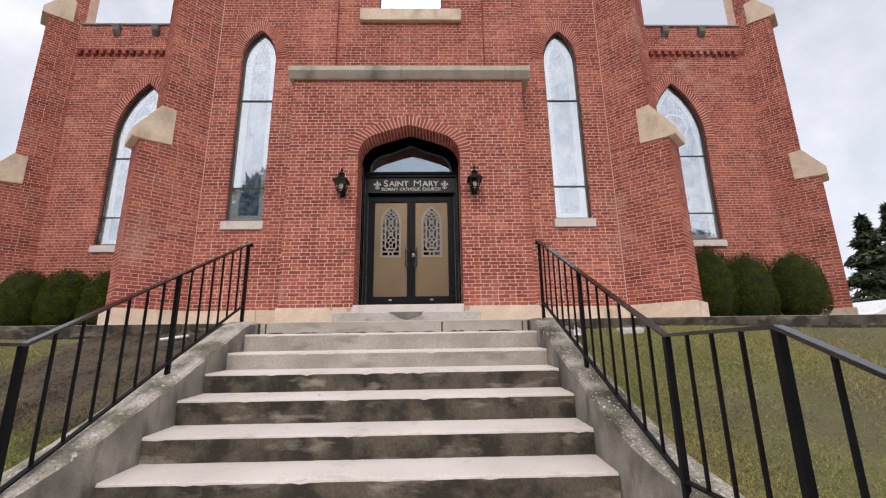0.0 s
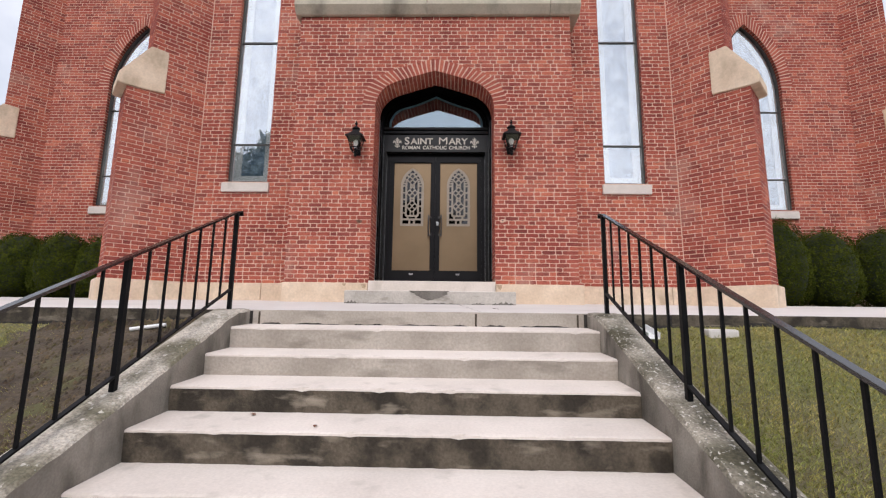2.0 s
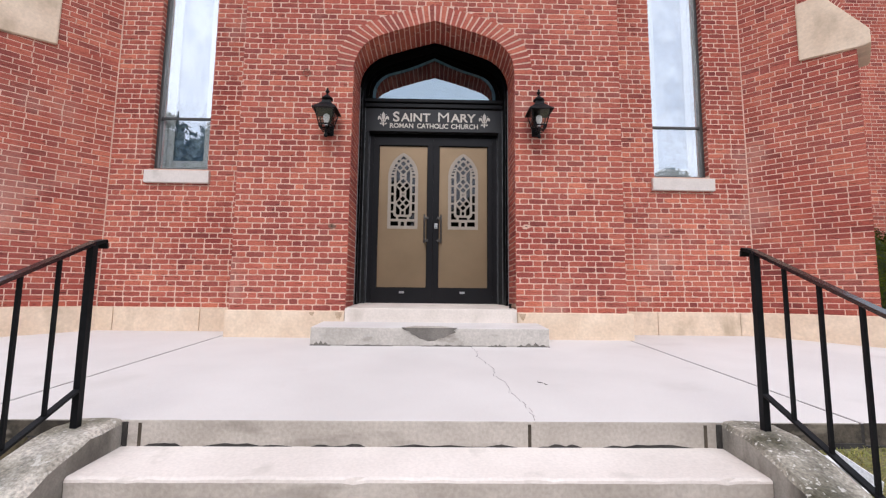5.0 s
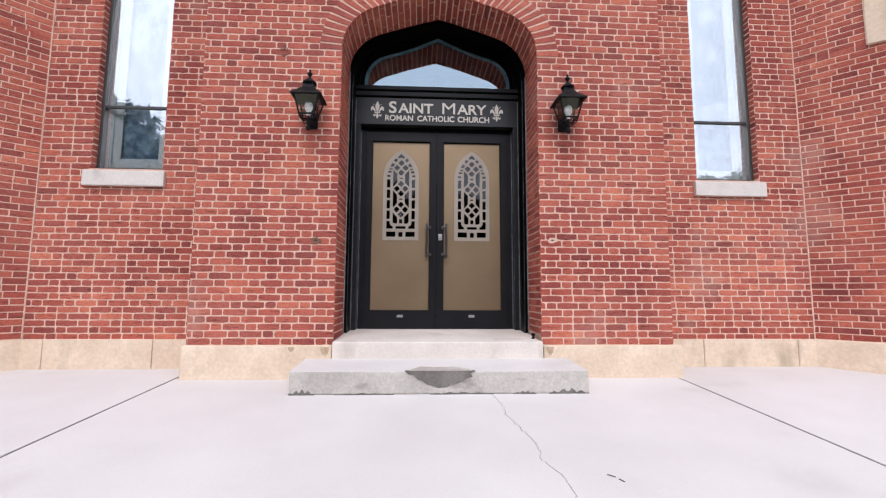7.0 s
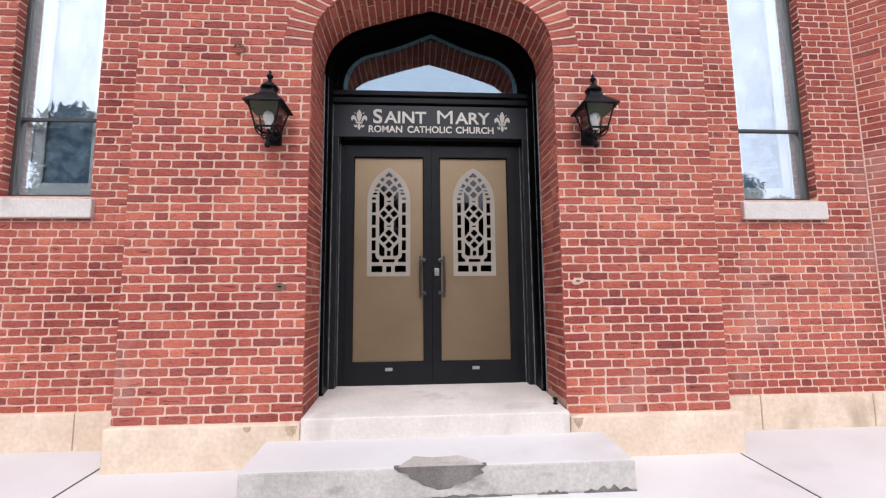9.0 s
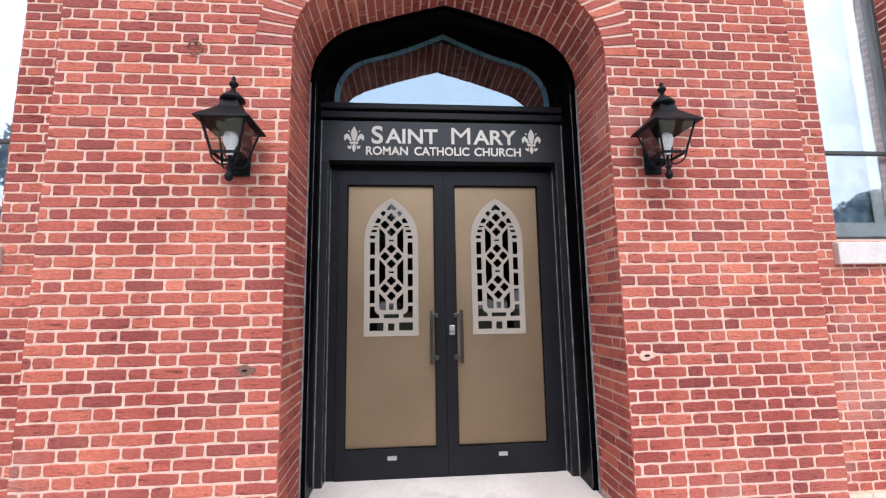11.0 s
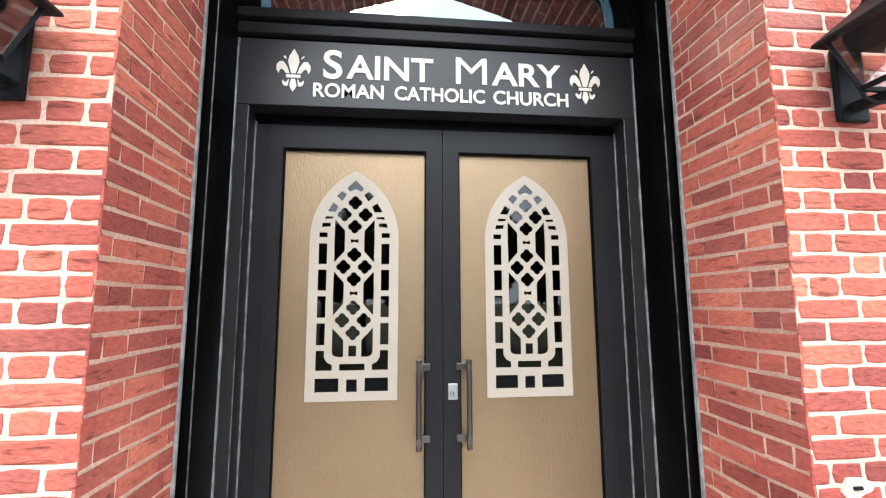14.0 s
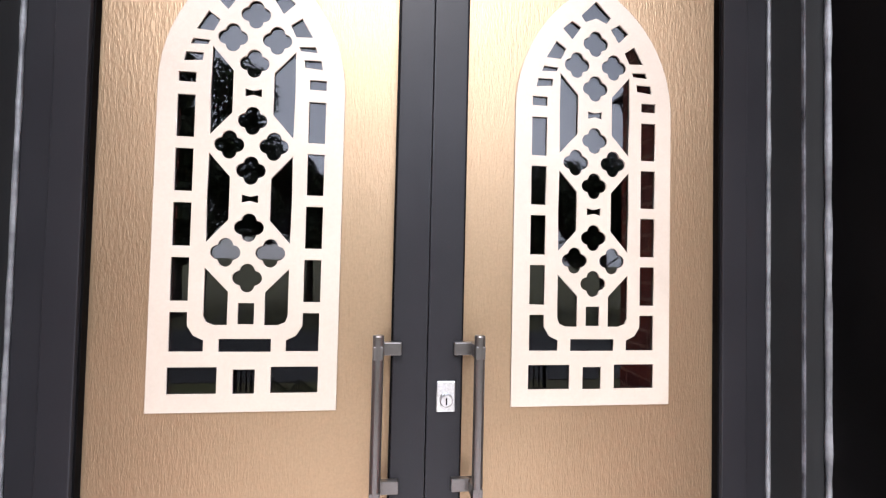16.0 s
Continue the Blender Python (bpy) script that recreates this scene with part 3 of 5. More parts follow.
# ---- stairs
stairs = thing("stairs", None, "worn concrete outdoor steps with risers dark from stain and painted shade", "stairs", kind="structure")
nosing = [(-2.84, -0.137), (-3.20, -0.287), (-3.57, -0.486), (-3.96, -0.667), (-4.35, -0.855), (-4.735, -1.065), (-5.12, -1.26)]
for i, (y, z) in enumerate(nosing):
    back = y + 0.42
    bm = bmesh.new()
    low = nosing[i + 1][1] - 0.03 if i + 1 < len(nosing) else z - 0.25
    nx = 60
    rr = random.Random(i)
    rows = []
    for k in range(nx + 1):
        x = -1.612 + 3.224 * k / nx
        w1, w2 = rr.uniform(-0.004, 0.004), rr.uniform(-0.003, 0.003)
        chip = 0.012 * max(0, rr.random() - 0.86) / 0.14
        sec = [(y + 0.012 + w1, low), (y + 0.004 + w1 + chip, z - 0.02 - chip), (y + 0.006 + w1 + chip, z - 0.008 + w2 - chip), (y + 0.02 + w1, z + w2), (back, z + 0.05 * 0.42 if i else land(back)), (back, low)]
        if i == 0:
            sec[3] = (y + 0.02 + w1, z + w2 + 0.001)
            sec[4] = (y + 0.1, land(y + 0.1) - 0.004)
            sec[5] = (y + 0.1, low)
        rows.append([bm.verts.new((x, p[0], p[1])) for p in sec])
    for p, q in zip(rows, rows[1:]):
        for k in range(6):
            f = bm.faces.new((p[k], q[k], q[(k + 1) % 6], p[(k + 1) % 6]))
            # riser faces get the darker colour, shade and dirt together
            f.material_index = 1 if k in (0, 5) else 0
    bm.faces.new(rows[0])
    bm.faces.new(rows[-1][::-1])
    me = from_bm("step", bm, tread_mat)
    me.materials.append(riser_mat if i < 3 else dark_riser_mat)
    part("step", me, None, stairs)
part("lower_landing", boxed(-1.95, 1.95, -6.55, -5.08, -1.75, -1.455), tread_mat, stairs)
for i in range(4):
    part("step", boxed(-1.95, 1.95, -6.94 - 0.39 * i, -6.5 - 0.39 * i, -2.2, -1.455 - 0.15 * (i + 1), 0.01), tread_mat, stairs)

part("lower_walk", boxed(-1.95, 1.95, -10.5, -8.0, -2.3, -2.03), tread_mat, stairs)
rt = random.Random(5)
# broken dark bands low on the top riser
for x0, w in ((-1.5, 0.22), (-1.2, 0.5), (-0.62, 0.3), (-0.25, 0.75), (0.6, 0.25), (0.95, 0.52)):
    pts_ = [(x0 + w * i / 8, -0.274 + (0.003 if i in (0, 8) else rt.uniform(0.006, 0.022))) for i in range(9)]
    part("grime", prism([(x0, -0.285)] + pts_ + [(x0 + w, -0.285)], -2.843, -2.80, "y"), joint_mat, stairs, "irregular dark band along the foot of the riser")
for x in (-1.6, 1.6):
    part("open_joint", boxed(x - 0.016, x + 0.012, -2.848, -2.80, -0.285, -0.145), joint_mat, stairs, "dark open joint beside the kerb")
for x in (-1.525, 0.56, 1.525):
    part("open_joint", boxed(x - 0.009, x + 0.009, -2.842, -2.80, -0.275, -0.15), soil_mat, stairs, "dark open joint in the top riser")


def dry_leaf(x, y, z, turn, size):
    """A curled fallen leaf."""
    bm = bmesh.new()
    rim = [(0, 0), (0.35, 0.28), (0.7, 0.24), (1.0, 0), (0.7, -0.24), (0.35, -0.28)]
    top = [bm.verts.new((u * size, v * size, 0.004 + 0.25 * size * (abs(v) * 2 + (u - 0.5) ** 2))) for u, v in rim]
    low = [bm.verts.new((p.co.x, p.co.y, p.co.z - 0.002)) for p in top]
    bm.faces.new(top)
    bm.faces.new(low[::-1])
    for k in range(6):
        q = (k + 1) % 6
        bm.faces.new((low[k], low[q], top[q], top[k]))
    thing("fallen_leaf", from_bm("fallen_leaf", bm, leaf_litter_mat), "small curled reddish-brown leaf on the concrete step", "leaf", "fallen leaves", at=pose(x, y, z, 0, 0, turn))


for leaf in (
    (-0.50, -4.23, -0.848, 268, 0.043),
    (-1.01, -4.02, -0.838, 335, 0.051),
):
    dry_leaf(*leaf)


def cheek(side):
    top = [(-2.84, -0.125), (-3.06, -0.14), (-3.22, -0.19), (-3.4, -0.27), (-4.3, -0.655), (-5.0, -0.935), (-5.62, -1.21), (-5.74, -1.30), (-5.8, -1.5)]
    n = 40
    bm = bmesh.new()
    ys_ = [-2.84 - 2.96 * k / n for k in range(n + 1)]
    r = random.Random(11 + side)
    rows = []
    for y in ys_:
        for p, q in zip(top, top[1:]):
            if q[0] <= y <= p[0]:
                z = p[1] + (q[1] - p[1]) * (p[0] - y) / (p[0] - q[0])
                break
        a, b = 1.614, 1.90
        flare = 0.22 * max(0, (-5.0 - y) / 0.8) ** 2
        w = lambda: r.uniform(-0.006, 0.006)
        rows.append([bm.verts.new((side * x, y, zz)) for x, zz in ((a + flare, -2.2), (a + flare, z - 0.03 + w()), (a + flare + 0.015, z - 0.006 + w()), (a + flare + 0.06, z + w()), (b + flare - 0.05, z + w()), (b + flare, z - 0.03), (b + flare, -2.2))])
    for p, q in zip(rows, rows[1:]):
        for k in range(6):
            f = bm.faces.new((p[k], q[k], q[k + 1], p[k + 1]))
            # the side faces use a darker concrete than the top
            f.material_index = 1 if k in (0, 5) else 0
    bm.faces.new(rows[0])
    bm.faces.new(rows[-1][::-1])
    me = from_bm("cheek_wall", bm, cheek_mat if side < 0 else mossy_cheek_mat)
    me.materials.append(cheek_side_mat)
    return tagged(part("cheek_wall", me, None, stairs, "rough mossy sloping concrete kerb"), "rough mossy sloping concrete kerb")


for side in (-1, 1):
    cheek(side)


def railing(side):
    x = side * 1.755
    rail = thing("railing", None, "black iron handrail with square balusters on the stair kerb", "railing", "stair railings")
    slope = 0.468
    ztop = lambda y: 0.80 + slope * (y + 2.97) if y > -5.62 else (-0.44 if y > -6.42 else -0.44 + 0.43 * (y + 6.42))
    foot = lambda y: ztop(y) - 0.93 if y > -5.62 else ztop(y) - 0.93
    posts = [-2.98, -4.29, -5.62, -6.42, -7.9]
    for y in posts:
        bm = bmesh.new()
        bar(bm, (x, y, ztop(y) - (1.0 if y > -5.9 else 1.08)), (x, y, ztop(y) - 0.005), 0.033, 0.033, (1, 0, 0))
        part("post", bm, iron_mat, rail)
    for a, b in zip(posts, posts[1:]):
        n = 3 if abs(a + 5.62) < 0.01 else 6
        for k in range(1, n + 1):
            y = a + (b - a) * k / (n + 1)
            part("baluster", bar(bmesh.new(), (x, y, ztop(y) - 0.745), (x, y, ztop(y) - 0.004), 0.015, 0.015, (1, 0, 0)), iron_mat, rail)
        part("bottom_rail", bar(bmesh.new(), (x, a, ztop(a + 1e-4) - 0.74), (x, b, ztop(b + 1e-4) - 0.74), 0.032, 0.012), iron_mat, rail)
        part("handrail", bar(bmesh.new(), (x, a, ztop(a)), (x, b, ztop(b + 1e-4)), 0.041, 0.017), rail_mat, rail)
    end = bmesh.new()
    bar(end, (x, -2.98, 0.795), (x, -2.91, 0.815), 0.046, 0.018)
    bar(end, (x, -2.915, 0.818), (x, -2.905, 0.775), 0.046, 0.014, (0, 1, 0))
    part("rail_end", end, iron_mat, rail)


for side in (-1, 1):
    railing(side)

# ---- steps at the door
pts = [(-0.57, land(-0.57) + 0.002), (-0.565, 0.185), (0.10, 0.222), (0.10, 0.03)]
door_step = thing("step_lower", None, "grey concrete doorstep with a dark patched edge", "step", kind="structure")
me = from_bm("slab", prism(pts, -1.285, 1.285, "x", 0.014), slab_mat)
me.materials.append(doorstep_mat)
for f in me.polygons:
    f.material_index = 0 if f.normal.z > 0.5 else 1
part("slab", me, None, door_step)
part("patch", prism([(-0.31, 0.187), (0.29, 0.187), (0.25, 0.165), (0.27, 0.14), (0.20, 0.115), (0.15, 0.085), (0.09, 0.075), (0.05, 0.052), (-0.03, 0.045), (-0.07, 0.062), (-0.12, 0.075), (-0.16, 0.105), (-0.20, 0.118), (-0.23, 0.15), (-0.28, 0.162)], -0.573, -0.5, "y"), patch_mat, door_step, "dark cement repair patch")
worn = [(-0.28, -0.562), (0.27, -0.562), (0.23, -0.49), (0.12, -0.41), (-0.06, -0.43), (-0.18, -0.40), (-0.25, -0.50)]
bm = bmesh.new()
rows = [[bm.verts.new((x, y, 0.185 + 0.0556 * (y + 0.565) + dz)) for x, y in worn] for dz in (-0.01, 0.003)]
bm.faces.new(rows[0][::-1])
bm.faces.new(rows[1])
for k in range(len(worn)):
    q = (k + 1) % len(worn)
    bm.faces.new((rows[0][k], rows[0][q], rows[1][q], rows[1][k]))
part("patch", bm, riser_mat, door_step, "worn grey repair on the tread")
rj = random.Random(8)
for x0, w, tall in ((-1.283, 0.22, 0.055), (-0.9, 0.5, 0.018), (-0.1, 0.55, 0.022), (0.62, 0.2, 0.03), (0.93, 0.353, 0.05)):
    pts_ = [(x0 + w * i / 16, land(-0.57) + 0.003 + tall * math.sin(math.pi * (i + 0.6) / 17.2) * (0.62 + 0.38 * math.sin(i * 1.7 + x0 * 5)) * rj.uniform(0.75, 1.0)) for i in range(17)]
    part("grime", prism([(x0, land(-0.57))] + pts_ + [(x0 + w, land(-0.57))], -0.574, -0.55, "y"), patch_mat, door_step, "dark worn foot of the step")
pts = [(-0.07, 0.20), (-0.07, 0.372), (0.93, 0.42), (0.93, 0.20)]
thing("step_upper", from_bm("step_upper", prism(pts, -1.03, 1.03, "x", 0.01), pale_stone_mat), "pale stone threshold step at the door", "step", kind="structure")

# ---------------------------------------------------------------- walls
def wall_plate(name, outlines, y, depth, label):
    ob = thing(name, plate(name, outlines, depth, mortar_mat), label, "wall", kind="structure", at=upright(y + depth / 2))
    bpy.context.view_layer.update()
    return ob


# porch front with its four-centred entrance arch
arch_in = tudor(OPEN_HALF, SPRING, APEX)
arch_out = tudor(OPEN_HALF, SPRING, APEX, 0.23)
P = PORCH_HALF
porch = wall_plate("wall_porch", [[(PORCH_WEST, -0.2), (-OPEN_HALF, -0.2)] + arch_in + [(OPEN_HALF, -0.2), (P, -0.2), (P, PORCH_TOP), (PORCH_WEST, PORCH_TOP)]], 0.0, REVEAL,
                   "red brick porch wall in Flemish bond with pale mortar")


FOOT = BASE_Z + COURSE * math.floor((SPRING - BASE_Z) / COURSE)
ring_in = [(-OPEN_HALF, FOOT)] + arch_in + [(OPEN_HALF, FOOT)]
ring_out = [(-OPEN_HALF - 0.23, FOOT)] + arch_out + [(OPEN_HALF + 0.23, FOOT)]


def porch_spans(z):
    s = [(PORCH_WEST, P)]
    if z < FOOT + 0.002:
        return cut(s, -OPEN_HALF, OPEN_HALF)
    h = half_width_at(ring_out, z)
    return cut(s, -h, h) if h else s


front = plane_matrix((0, 0, 0), (1, 0))
lay(porch, bond(porch_spans, BASE_Z, PORCH_TOP), front, lambda u, z: 1.0 < abs(u) < 2.0 and 0.9 < z < 3.3)
wedges(porch, ring_in, ring_out, front, 40)
# brick lining of the reveal, up one side, over and down
def soffit_bricks(line, y_front, depth, jut=1.0):
    """Bricks on the inner face of an opening, course by course up one side, over and down."""
    dist_ = [0.0]
    for p, q in zip(line, line[1:]):
        dist_.append(dist_[-1] + math.dist(p, q))

    def on_line(s):
        for i in range(len(line) - 1):
            if s <= dist_[i + 1] or i == len(line) - 2:
                k = (s - dist_[i]) / max(dist_[i + 1] - dist_[i], 1e-9)
                return Vector((line[i][0] + (line[i + 1][0] - line[i][0]) * k, 0, line[i][1] + (line[i + 1][1] - line[i][1]) * k))

    vs, fs = [], []
    rv = random.Random(9)
    for c in range(int(dist_[-1] / COURSE)):
        s0, s1 = c * COURSE + JOINT * 0.68, (c + 1) * COURSE - JOINT * 0.68
        a, b = on_line(s0), on_line(s1)
        t = (b - a).normalized()
        out = Vector((t.z, 0, -t.x))
        y = 0.0 if c % 2 or depth < 0.1 else -0.16
        while y < depth - 0.02:
            w = STRETCH if (c + int(y * 10)) % 2 else HEAD
            y0, y1 = max(y, 0.0), min(y + w, depth)
            if y1 - y0 > 0.03:
                k = len(vs)
                g = (0.004 + rv.uniform(-0.001, 0.001)) * jut
                base = [a + Vector((0, y_front + y0, 0)), b + Vector((0, y_front + y0, 0)), b + Vector((0, y_front + y1, 0)), a + Vector((0, y_front + y1, 0))]
                base = [p + Vector((0, rv.uniform(-0.004, 0.004), 0)) + t * rv.uniform(-0.0035, 0.003) for p in base]
                vs += [p - out * 0.005 for p in base] + [p + out * (g + rv.uniform(-0.0015, 0.0015)) for p in base]
                fs += [(k + 4, k + 5, k + 6, k + 7)] + [(k + i, k + (i + 1) % 4, k + 4 + (i + 1) % 4, k + 4 + i) for i in range(4)]
            y += w + JOINT
    me = mesh_of("reveal_brickwork", vs, fs)
    me.materials.append(brick_mat)
    return me


me = soffit_bricks([(-OPEN_HALF, 0.38)] + arch_in + [(OPEN_HALF, 0.38)], 0.0, REVEAL)
ob = part("reveal_brickwork", me, None, porch)
ob.matrix_parent_inverse = porch.matrix_world.inverted()
tagged(ob, kind="stuff")
for side in (-1, 1):
    m = plane_matrix((P, 0, 0), (0, 1)) if side > 0 else plane_matrix((PORCH_WEST, WALL_Y, 0), (0, -1))
    lay(porch, bond(lambda z: [(0.012, WALL_Y)], BASE_Z, PORCH_TOP), m)

# porch base stones and cornice
base = thing("porch_base", None, "pale sandstone base course with rust stains", "stone base", kind="structure")
for a, b in ((-P - 0.06, -1.036), (1.036, P + 0.06)):
    part("base_stone", boxed(a, b, -0.06, 0.44, -0.05, BASE_Z, 0.012), stone_mat, base)
cor = thing("cornice", None, "weathered grey stone cornice over the porch", "cornice", kind="structure")
for a, b in ((-2.52, -0.16), (-0.152, 2.02), (2.028, 2.555)):
    part("cornice_stone", prism([(-0.16, 5.375), (-0.16, 5.27), (-0.06, 5.14), (0.44, 5.14), (0.44, 5.45)], a, b, "x", 0.008), cornice_mat, cor)

for x, w, drop in ((-1.10, 0.045, 0.10), (1.10, 0.04, 0.09), (-1.42, 0.03, 0.05)):
    n = 14
    low = [(x - w + 2 * w * k / n, BASE_Z - 0.014 - drop * math.sin(math.pi * k / n) ** 0.6 * (0.8 + 0.2 * math.sin(k * 2.3))) for k in range(n + 1)]
    part("rust_stain", prism([(x + w, BASE_Z - 0.012), (x - w, BASE_Z - 0.012)] + low, -0.0606, -0.05, "y"), rust_stain_mat, base, "brown rust stain")

# tower wall with two lancets and the window over the porch
LX, LH, LB, LS, LA = 3.42, 0.385, 2.18, 6.03, 6.77
lancets = [pointed(s * LX, LH, LS, LA) for s in (-1, 1)]
lancet_rings = [pointed(s * LX, LH, LS, LA, grow=0.25) for s in (-1, 1)]
TOW = 4.33
holes = [c + [(s * LX + LH, LB), (s * LX - LH, LB)] for c, s in zip(lancets, (-1, 1))]
holes.append([(-0.74, 7.30), (0.74, 7.30), (0.74, 9.6), (-0.74, 9.6)])
tower = wall_plate("wall_tower", [[(-TOW, -0.2), (-1.05, -0.2), (-1.05, 4.3), (1.05, 4.3), (1.05, -0.2), (TOW, -0.2), (TOW, 11), (-TOW, 11)]] + holes, WALL_Y, 0.35,
                   "tall red brick tower front with pale mortar")


def tower_spans(z):
    s = [(-TOW, TOW)]
    if z < 5.3:
        s = cut(s, PORCH_WEST, P)
    else:
        s = cut(cut(s, -2.50, -1.68), 1.68, 2.50)
    for sx in (-1, 1):
        if LB < z < LS:
            s = cut(s, sx * LX - LH, sx * LX + LH)
        else:
            h = half_width_at([(u - sx * LX, v) for u, v in lancet_rings[(sx + 1) // 2]], z)
            if h:
                s = cut(s, sx * LX - h, sx * LX + h)
    if z > 7.3:
        s = cut(s, -0.74, 0.74)
    return s


tower_m = plane_matrix((0, WALL_Y, 0), (1, 0))
lay(tower, bond(tower_spans, BASE_Z, 10.9), tower_m, lambda u, z: abs(u) < 4.0 and z < 2.4)
for cin, cout in zip(lancets, lancet_rings):
    wedges(tower, cin, cout, tower_m, 40)
for side in (-1, 1):
    a, b = sorted((side * 1.68, side * 2.50))
    pil = thing("pilaster", from_bm("pilaster", boxed(a, b, WALL_Y - 0.08, WALL_Y, 5.35, 11), mortar_mat), "flat red brick pilaster on the tower", "pilaster", kind="structure")
    lay(pil, bond(lambda z, a=a, b=b: [(a, b)], 5.36, 10.9), plane_matrix((0, WALL_Y - 0.08, 0), (1, 0)))
    mm = plane_matrix((b, WALL_Y - 0.08, 0), (0, 1))
    lay(pil, bond(lambda z: [(0.0, 0.08)], 5.36, 10.9), mm)
    lay(pil, bond(lambda z: [(0.0, 0.08)], 5.36, 10.9), plane_matrix((a, WALL_Y, 0), (0, -1)))
base2 = thing("tower_base", None, "pale sandstone base course of the tower", "stone base", kind="structure")
for side in (-1, 1):
    cuts = [P + 0.062, 2.98, 4.08, TOW + 0.02]
    for a, b in zip(cuts, cuts[1:]):
        p, q = sorted((side * a, side * (b - 0.006)))
        part("base_stone", boxed(p, q, WALL_Y - 0.06, WALL_Y + 0.3, -0.1, BASE_Z + 0.012, 0.012), stone_mat, base2)
    side_wall = thing("wall_tower_side", from_bm("wall_tower_side", boxed(side * 4.5, side * 4.77, 0.90, SIDE_Y + 0.2, -0.2, 11), mortar_mat), "red brick side of the tower", "wall", kind="structure")
    m = plane_matrix((4.77, 0.9, 0), (0, 1)) if side > 0 else plane_matrix((-4.77, SIDE_Y, 0), (0, -1))
    lay(side_wall, bond(lambda z: [(0.0, 1.43)], 0.1, 10.9), m)


# walls of the nave beside the tower
WX, WH, WB, WS, WA = 7.13, 0.72, 2.19, 5.10, 6.69
SIDE_END, PAR = 9.33, 8.44
for side in (-1, 1):
    cin, cout = pointed(side * WX, WH, WS, WA), pointed(side * WX, WH, WS, WA, grow=0.25)
    a, b = sorted((side * 4.6, side * (SIDE_END if side > 0 else SIDE_END - 0.16)))
    w = wall_plate("wall_nave", [[(a, -0.2), (b, -0.2), (b, PAR), (a, PAR)], cin + [(side * WX + WH, WB), (side * WX - WH, WB)]], SIDE_Y, 0.35, "red brick nave wall with a corbelled parapet")

    def nave_spans(z, a=a, b=b, cout=cout, side=side):
        s = [(a, b)]
        if WB < z < WS:
            return cut(s, side * WX - WH, side * WX + WH)
        h = half_width_at([(u - side * WX, v) for u, v in cout], z)
        return cut(s, side * WX - h, side * WX + h) if h else s
    nm = plane_matrix((0, SIDE_Y, 0), (1, 0))
    lay(w, bond(nave_spans, 0.36, 7.60), nm)
    wedges(w, cin, cout, nm, 52)
    par = thing("parapet", from_bm("parapet", boxed(a, b, SIDE_Y - 0.09, SIDE_Y, 7.66, PAR), mortar_mat), "red brick parapet on small corbels", "parapet", kind="structure")
    lay(par, bond(lambda z, a=a, b=b: [(a, b)], 7.66, PAR - 0.02), plane_matrix((0, SIDE_Y - 0.09, 0), (1, 0)))
    n = int((b - a) / 0.2)
    for i in range(n):
        part("corbel", boxed(a + 0.2 * i + 0.02, a + 0.2 * i + 0.12, SIDE_Y - 0.1, SIDE_Y, 7.54, 7.66, 0.006), brick_mat, par)
    part("coping", boxed(a, b, SIDE_Y - 0.13, SIDE_Y + 0.38, PAR, PAR + 0.05, 0.01), roof_mat, par)
    for cx in (7.1, 8.15):
        part("spout", prism([(SIDE_Y - 0.1, PAR - 0.36), (SIDE_Y - 0.2, PAR - 0.22), (SIDE_Y - 0.22, PAR - 0.06), (SIDE_Y - 0.1, PAR - 0.06)], side * cx - 0.09, side * cx + 0.09, "x", 0.01), patch_mat, par, "dark stone drip block")
    thing("nave_base", from_bm("nave_base", boxed(a, b, SIDE_Y - 0.06, SIDE_Y + 0.2, -0.2, 0.36, 0.012), stone_mat), "pale sandstone base course of the nave", "stone base", kind="structure")


